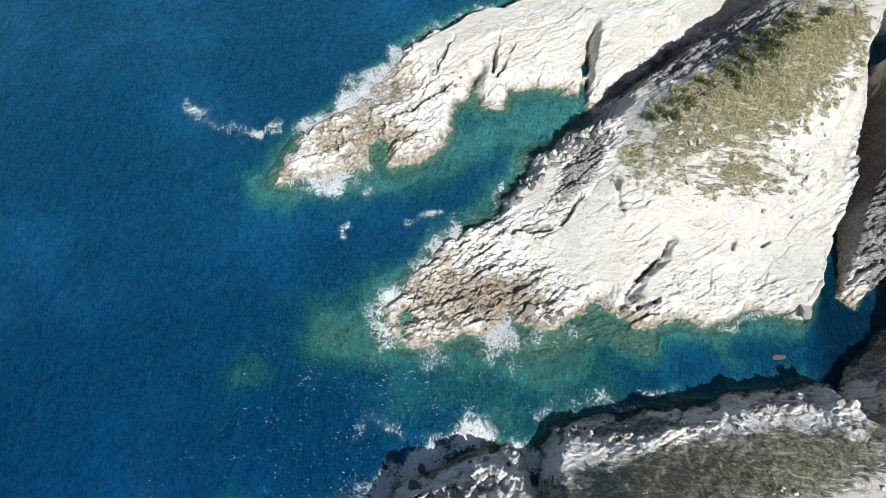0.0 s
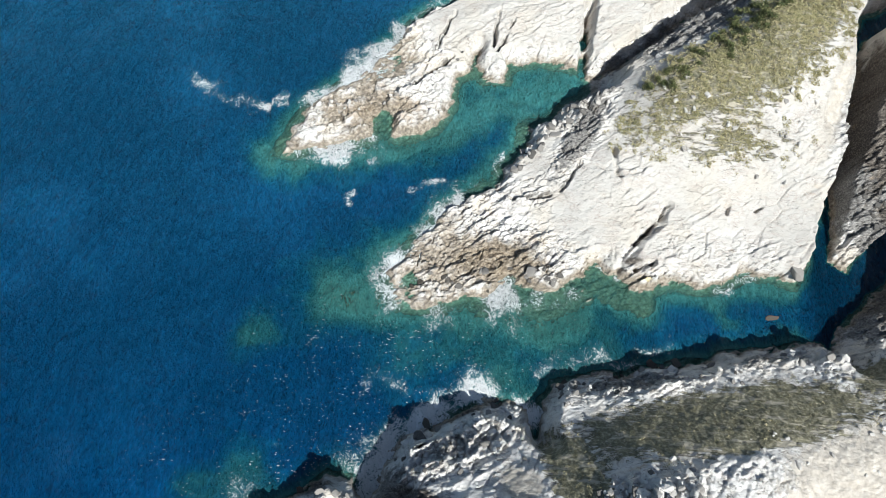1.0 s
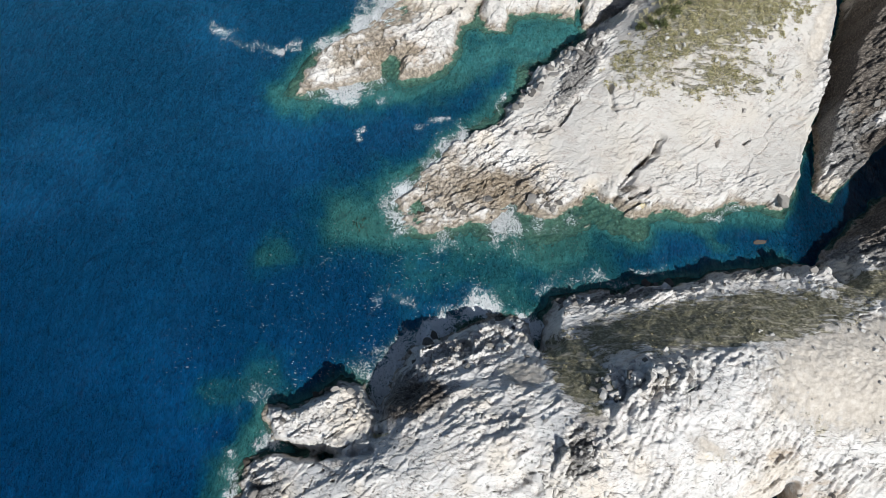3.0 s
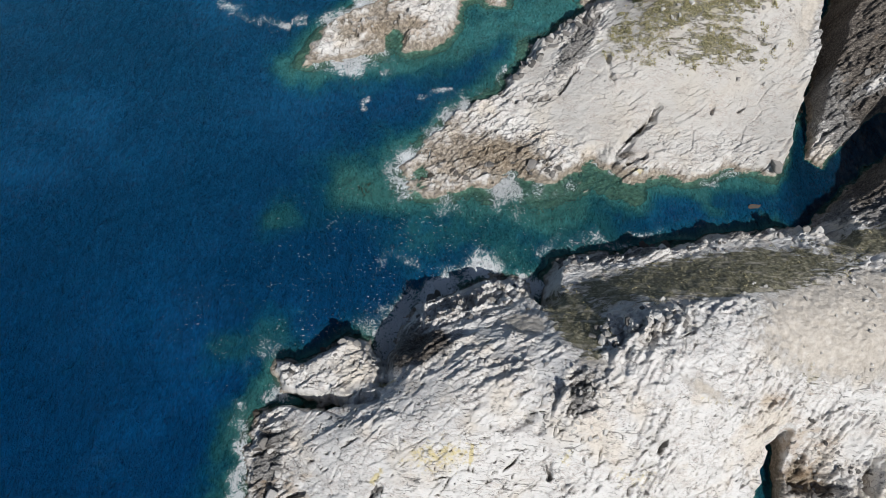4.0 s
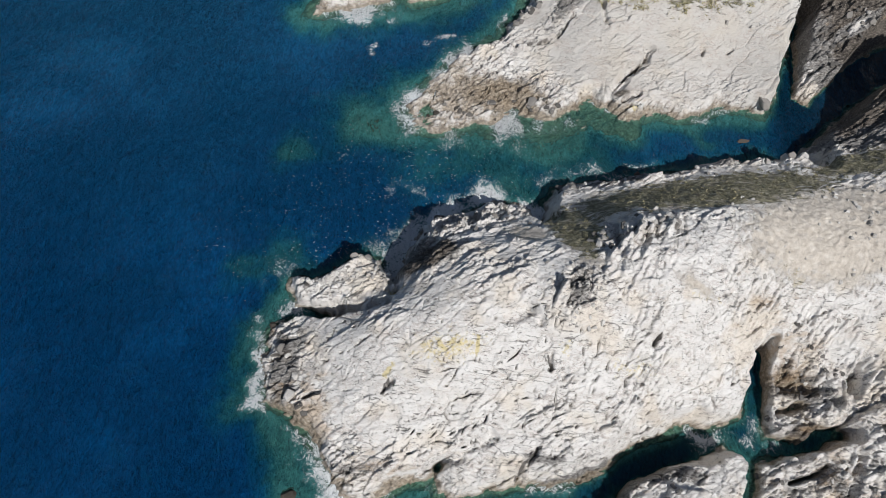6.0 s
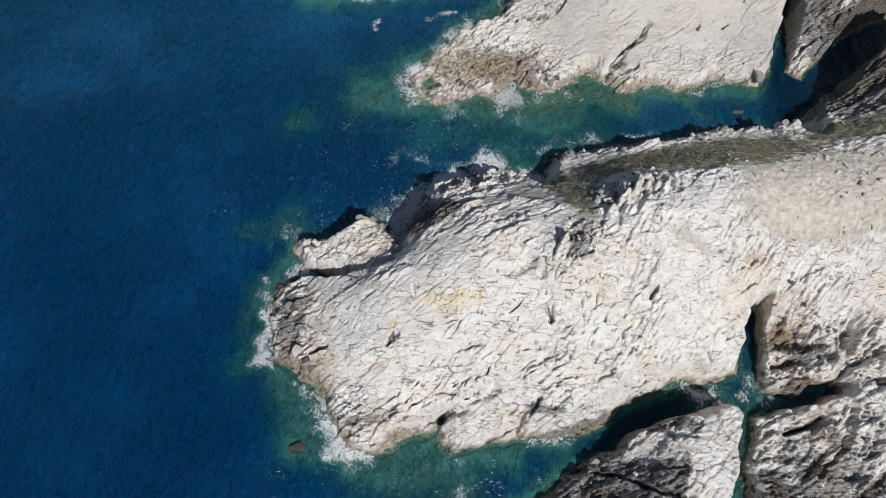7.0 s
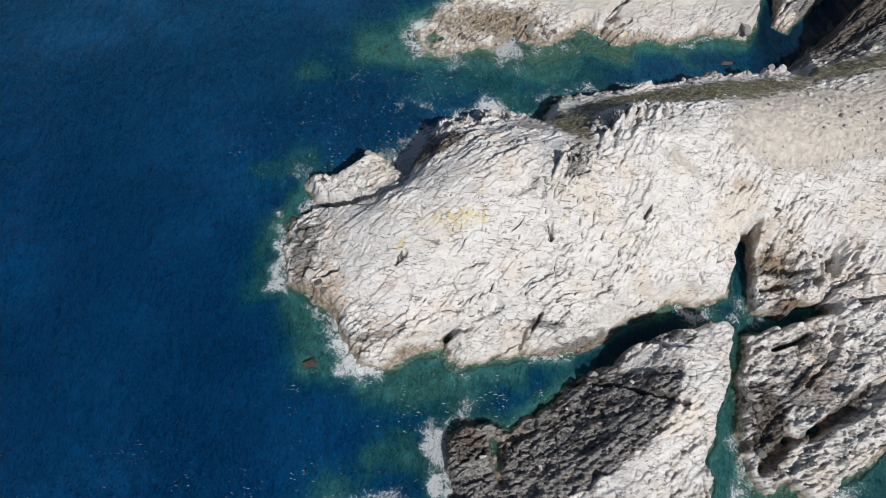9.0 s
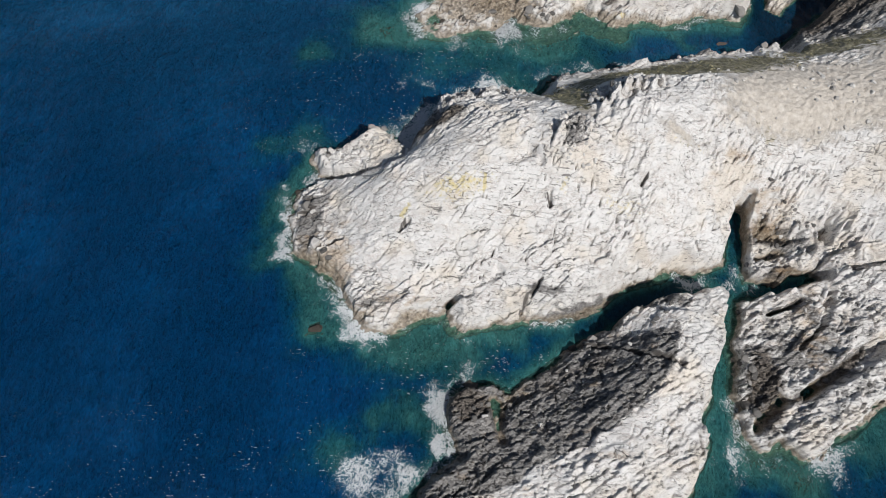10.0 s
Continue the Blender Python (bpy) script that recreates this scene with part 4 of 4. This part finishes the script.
def leaf_material(name, dark, mid, light, rough=0.7):
    m = Nodes(name)
    n = m.t.nodes.new("ShaderNodeNewGeometry").outputs["Random Per Island"]
    col = m.ramp(n, [(0.0, dark), (0.5, mid), (1.0, light)])
    col = m.mix(m.math("MULTIPLY", m.step(m.noise(0.25, 3), 0.45, 0.65), 0.5), col, light)
    return m.done(col, rough)


SCRUB = leaf_material("scrub_leaves", (0.26, 0.245, 0.115), (0.38, 0.35, 0.18), (0.50, 0.45, 0.26))
TURF = leaf_material("turf_leaves", (0.10, 0.096, 0.055), (0.17, 0.16, 0.095), (0.26, 0.24, 0.15))
SHRUB = leaf_material("shrub_leaves", (0.035, 0.05, 0.018), (0.085, 0.105, 0.035), (0.17, 0.175, 0.065))
STRAW = leaf_material("dry_grass", (0.27, 0.25, 0.13), (0.42, 0.375, 0.21), (0.56, 0.49, 0.31))


def clump(rng, verts, faces, x, y, z, radius, tall, leaves, size):
    """A tuft of small leaf blades on a rough dome."""
    a, e = rng.uniform(0, 2 * math.pi, leaves), np.arccos(rng.uniform(0, 1, leaves))
    r = radius * rng.uniform(0.45, 1.05, leaves)
    c = np.stack([x + r * np.sin(e) * np.cos(a), y + r * np.sin(e) * np.sin(a), z + tall * np.cos(e) * rng.uniform(0.6, 1.0, leaves)], 1)
    out = rng.uniform(0.3, 1, leaves)
    d = np.stack([np.cos(a) * out, np.sin(a) * out, rng.uniform(0.1, 0.9, leaves)], 1) + rng.normal(0, 0.35, (leaves, 3))
    d /= np.linalg.norm(d, axis=1)[:, None]
    w = np.cross(d, rng.normal(0, 1, (leaves, 3)))
    w /= np.linalg.norm(w, axis=1)[:, None] + 1e-6
    l, b = size * rng.uniform(0.7, 1.5, (leaves, 1)), size * rng.uniform(0.3, 0.6, (leaves, 1))
    n = len(verts)
    verts.extend(map(tuple, np.stack([c - w * b * 0.5, c + d * l * 0.5 - w * b, c + d * l, c + d * l * 0.5 + w * b], 1).reshape(-1, 3)))
    faces.extend((n + 4 * k, n + 4 * k + 1, n + 4 * k + 2, n + 4 * k + 3) for k in range(leaves))


def scatter(rng, zone, lands, count, low):
    """Places where a zone is strong, on the named headlands."""
    keys = [k for k, (n, *_r) in enumerate(LANDS) if n in lands]
    noise_mask = zone + 0.9 * many_noise(XX, YY, 1.6, 4, 901, 0.6)
    jj, ii = np.nonzero((noise_mask > low) & (zone > 0.05) & np.isin(LABEL, keys) & (RR > 2.0))
    pick = rng.choice(len(jj), min(count, len(jj)), replace=False)
    return [(float(GX[i]), float(GY[j]), float(RR[j, i])) for j, i in zip(jj[pick], ii[pick])]


rng = np.random.default_rng(7)
for name, lands, count, low, radius, leaves, size, mat, label in (
        ("scrub", ("middle",), 1600, 0.36, (0.22, 0.62), 26, 0.2, SCRUB, "low olive and straw coloured coastal scrub on the headland"),
        ("dry_grass", ("middle",), 2000, 0.26, (0.15, 0.4), 16, 0.2, STRAW, "dry straw coloured grass between the scrub"),
        ("turf_tufts", ("main",), 900, 0.55, (0.15, 0.4), 18, 0.13, TURF, "dark olive turf tufts on the shaded slope"),
        ("straw_tufts", ("main",), 70, 0.25, (0.12, 0.32), 14, 0.17, STRAW, "pale dry grass tufts among the turf")):
    vv, ff = [], []
    for x, y, z in scatter(rng, ZONE["turf"], lands, count, low):
        r = rng.uniform(*radius)
        clump(rng, vv, ff, x, y, z - 0.05, r, r * rng.uniform(0.6, 1.0), leaves, size)
    stuff_mesh(name, vv, ff, mat, label, "scrub" if "scrub" in name else "grass")

# taller shrubs along the crest of the scrubby headland
shrub_meshes = []
for k in range(4):
    vv, ff = [], []
    for _ in range(6):
        a, r = rng.uniform(0, 6.28), rng.uniform(0, 0.5)
        clump(rng, vv, ff, r * math.cos(a), r * math.sin(a), 0.1, rng.uniform(0.35, 0.6), rng.uniform(0.5, 0.8), 34, 0.2)
    me = bpy.data.meshes.new("shrub")
    me.from_pydata(vv, [], ff)
    me.materials.append(SHRUB)
    shrub_meshes.append(me)
for x, y, z in scatter(rng, np.clip(bowl(XX, YY, 52, 79, 18, 4, 40), 0, 1), ("middle",), 70, 0.3) + scatter(rng, np.clip(bowl(XX, YY, 38, 66, 10, 4, 25), 0, 1), ("middle",), 22, 0.4):
    ob = new("shrub", shrub_meshes[rng.integers(4)])
    ob.matrix_world = pose(x, y, z - 0.1, 0, 0, rng.uniform(0, 360)) @ Matrix.Scale(rng.uniform(0.7, 1.3), 4)
    tagged(ob, "dark green rounded shrub on the headland crest", "shrub", "shrubs on the crest")


def stone_material(name, low, mid, high):
    m = Nodes(name)
    info = m.t.nodes.new("ShaderNodeObjectInfo").outputs["Random"]
    col = m.ramp(info, [(0.0, low), (0.4, mid), (1.0, high)])
    col = m.mix(m.math("MULTIPLY", m.step(m.noise(2.5, 5, 0.65), 0.5, 0.7), 0.6), col, (0.24, 0.22, 0.19))
    band = m.math("SUBTRACT", 1.0, m.step(m.z(), 0.4, 1.5))
    col = m.mix(m.math("MULTIPLY", band, 0.85), col, (0.04, 0.032, 0.022))
    return m.done(col, 0.85, m.bump(m.noise(3.0, 7, 0.65), 0.8, 0.15))


STONE = stone_material("loose_stone", (0.30, 0.28, 0.255), (0.48, 0.455, 0.42), (0.64, 0.615, 0.575))
DARK_STONE = stone_material("dark_stone", (0.06, 0.055, 0.05), (0.14, 0.13, 0.118), (0.30, 0.28, 0.255))


def stone_mesh(seed, flat, material):
    """A broken angular block with chipped corners."""
    r = np.random.default_rng(seed)
    bm = bmesh.new()
    for _ in range(26):
        p = r.uniform(-1, 1, 3)
        p /= max(abs(p)) ** 0.75 * np.linalg.norm(p) ** 0.25 + 1e-6
        bm.verts.new((p[0], p[1] * 0.85, p[2] * flat))
    bmesh.ops.convex_hull(bm, input=bm.verts)
    bmesh.ops.delete(bm, geom=[v for v in bm.verts if not v.link_faces], context="VERTS")
    bmesh.ops.bevel(bm, geom=list(bm.edges), offset=0.05, segments=1, affect="EDGES")
    me = bpy.data.meshes.new("stone")
    bm.to_mesh(me)
    bm.free()
    me.materials.append(material)
    return me


stones = [stone_mesh(40 + k, f, STONE) for k, f in enumerate((0.7, 0.8, 0.55, 0.9, 0.65, 0.75))]
dark_stones = [stone_mesh(60 + k, f, DARK_STONE) for k, f in enumerate((0.7, 0.6, 0.55, 0.8, 0.65))]


def lay_stone(name, x, y, size, label, category, group="", sink=0.3, up=None, lean=12, dark=0.0):
    pool = dark_stones if rng.uniform() < dark else stones
    ob = new(name, pool[rng.integers(len(pool))])
    s = Matrix.Diagonal((size * rng.uniform(0.8, 1.3), size * rng.uniform(0.7, 1.1), size * rng.uniform(0.7, 1.2), 1))
    z = ground(x, y) if up is None else up
    ob.matrix_world = pose(x, y, z + size * (0.45 - sink), rng.uniform(-lean, lean), rng.uniform(-lean, lean), rng.uniform(0, 360)) @ s
    return tagged(ob, label, category, group)


def lay_block(land, x, y, size, sink=0.3, lean=25, dark=0.0):
    """A block that belongs to a headland."""
    if ground(x, y) < 0.6:
        return
    ob = lay_stone("rock_block", x, y, size, "", "", "", sink, None, lean, dark)
    ob.parent = LAND_OBJECTS[land]


# the crag of piled blocks on the crest of the main headland
for _ in range(60):
    u, v = rng.uniform(0, 1), rng.normal(0, 0.5)
    x, y = 23 + 13 * u + rng.normal(0, 0.9), -6.0 + 4.2 * u + 2.4 * v
    lay_block("main", x, y, rng.uniform(0.3, 0.8) ** 1.6 * (0.8 + 0.5 * u) + 0.15, 0.5, 35, 0.2)
for _ in range(40):
    x, y = rng.uniform(16, 25), rng.uniform(-20, -11)
    lay_block("main", x, y, rng.uniform(0.2, 0.45), 0.45, 35)
for _ in range(30):
    u = rng.uniform(0, 1)
    lay_block("main", 56.5 + 7 * u + rng.normal(0, 0.4), 20.3 + rng.normal(0, 0.7), rng.uniform(0.3, 0.8), 0.28, 30, 0.2)
for _ in range(45):
    u = rng.uniform(0, 1)
    lay_block("main", 19 + 30 * u + rng.normal(0, 0.4), 9.8 + 6.4 * u + rng.normal(0, 0.8), rng.uniform(0.2, 0.5), 0.45, 30, 0.7)
for _ in range(36):
    u = rng.uniform(0, 1)
    lay_block("middle", 13 + 16 * u + rng.normal(0, 0.8), 53 + 17 * u + rng.normal(0, 1.0), rng.uniform(0.25, 0.6), 0.38, 30, 0.3)
for _ in range(60):
    u = rng.uniform(0, 1)
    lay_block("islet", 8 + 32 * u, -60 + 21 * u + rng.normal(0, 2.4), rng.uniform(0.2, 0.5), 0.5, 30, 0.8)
for _ in range(50):
    lay_block("south", rng.uniform(54, 76), rng.uniform(-54, -32), rng.uniform(0.2, 0.5), 0.45, 30, 0.75)


for _ in range(46):
    u = rng.uniform(0, 1)
    lay_block("north", -26 + 30 * u + rng.normal(0, 1.2), 57 + 18 * u + rng.normal(0, 1.8), rng.uniform(0.2, 0.55), 0.4, 30, 0.15)
for _ in range(30):
    u = rng.uniform(0, 1)
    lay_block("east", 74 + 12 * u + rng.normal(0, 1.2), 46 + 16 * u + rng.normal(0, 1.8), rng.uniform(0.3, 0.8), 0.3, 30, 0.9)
# broken slabs on the north-facing slope and the crag at the point
for _ in range(24):
    u = rng.uniform(0, 1)
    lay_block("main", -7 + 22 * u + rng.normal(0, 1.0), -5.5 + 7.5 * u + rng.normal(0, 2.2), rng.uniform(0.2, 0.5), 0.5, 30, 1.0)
for _ in range(50):
    u = rng.uniform(0, 1)
    lay_block("main", -22 + 15 * u + rng.normal(0, 0.8), -13 + 3.5 * u + rng.normal(0, 1.0), rng.uniform(0.2, 0.5), 0.5, 28, 0.3)
for _ in range(40):
    lay_block("main", rng.normal(62, 3.0), rng.normal(-18, 3.5), rng.uniform(0.2, 0.5), 0.45, 28, 0.6)
# scattered stones on the dry plateau
for _ in range(120):
    x, y = rng.uniform(44, 80), rng.uniform(-9, 13)
    if -8 < y - 0.22 * (x - 60) < 9:
        lay_stone("stone", x, y, rng.uniform(0.12, 0.4) * rng.uniform(0.7, 1.4), "small pale stone lying on the dry turf", "stone", "stones on the plateau", 0.38)
for _ in range(40):
    x, y = rng.uniform(34, 62), rng.uniform(50, 66)
    lay_stone("stone", x, y, rng.uniform(0.2, 0.55), "white stone showing among the scrub", "stone", "stones in the scrub", 0.15)
# blocks at the foot of the cliffs
for ax, ay, bx, by, n in ((20, 12, 48, 19.5, 26), (-4, 0, 12, 7.5, 16), (-22, -9.5, -8, -7, 10), (11, 30, 26, 31, 14), (-6, 26, 8, 29, 14), (12, 50, 24, 68, 22), (-26, -20, -16, -36, 12), (54, -32, 52, -54, 12),
                          (6, -53, 28, -43.5, 14), (53, -31, 56, -24, 8)):
    for _ in range(n):
        t = rng.uniform(0, 1)
        x, y = ax + (bx - ax) * t + rng.normal(0, 0.9), ay + (by - ay) * t + rng.normal(0, 0.9)
        if ground(x, y) > -0.8:
            lay_stone("boulder", x, y, rng.uniform(0.35, 0.95), "wet weathered boulder at the foot of the cliff", "boulder", "boulders along the shore", 0.45, None, 25, 0.85)
lay_stone("boulder", 62.0, 36.0, 1.35, "brown wave-cut boulder at the corner of the headland", "boulder", "", 0.3, None, 20, 1.0)
lay_stone("sea_rock", 58.2, 27.9, 1.0, "dark weedy rock just awash in the channel", "rock", "", 0.6, -0.25, 15, 1.0)
lay_stone("sea_rock", -18.4, -45.3, 1.1, "dark weedy rock just awash off the point", "rock", "", 0.6, -0.25, 15, 1.0)
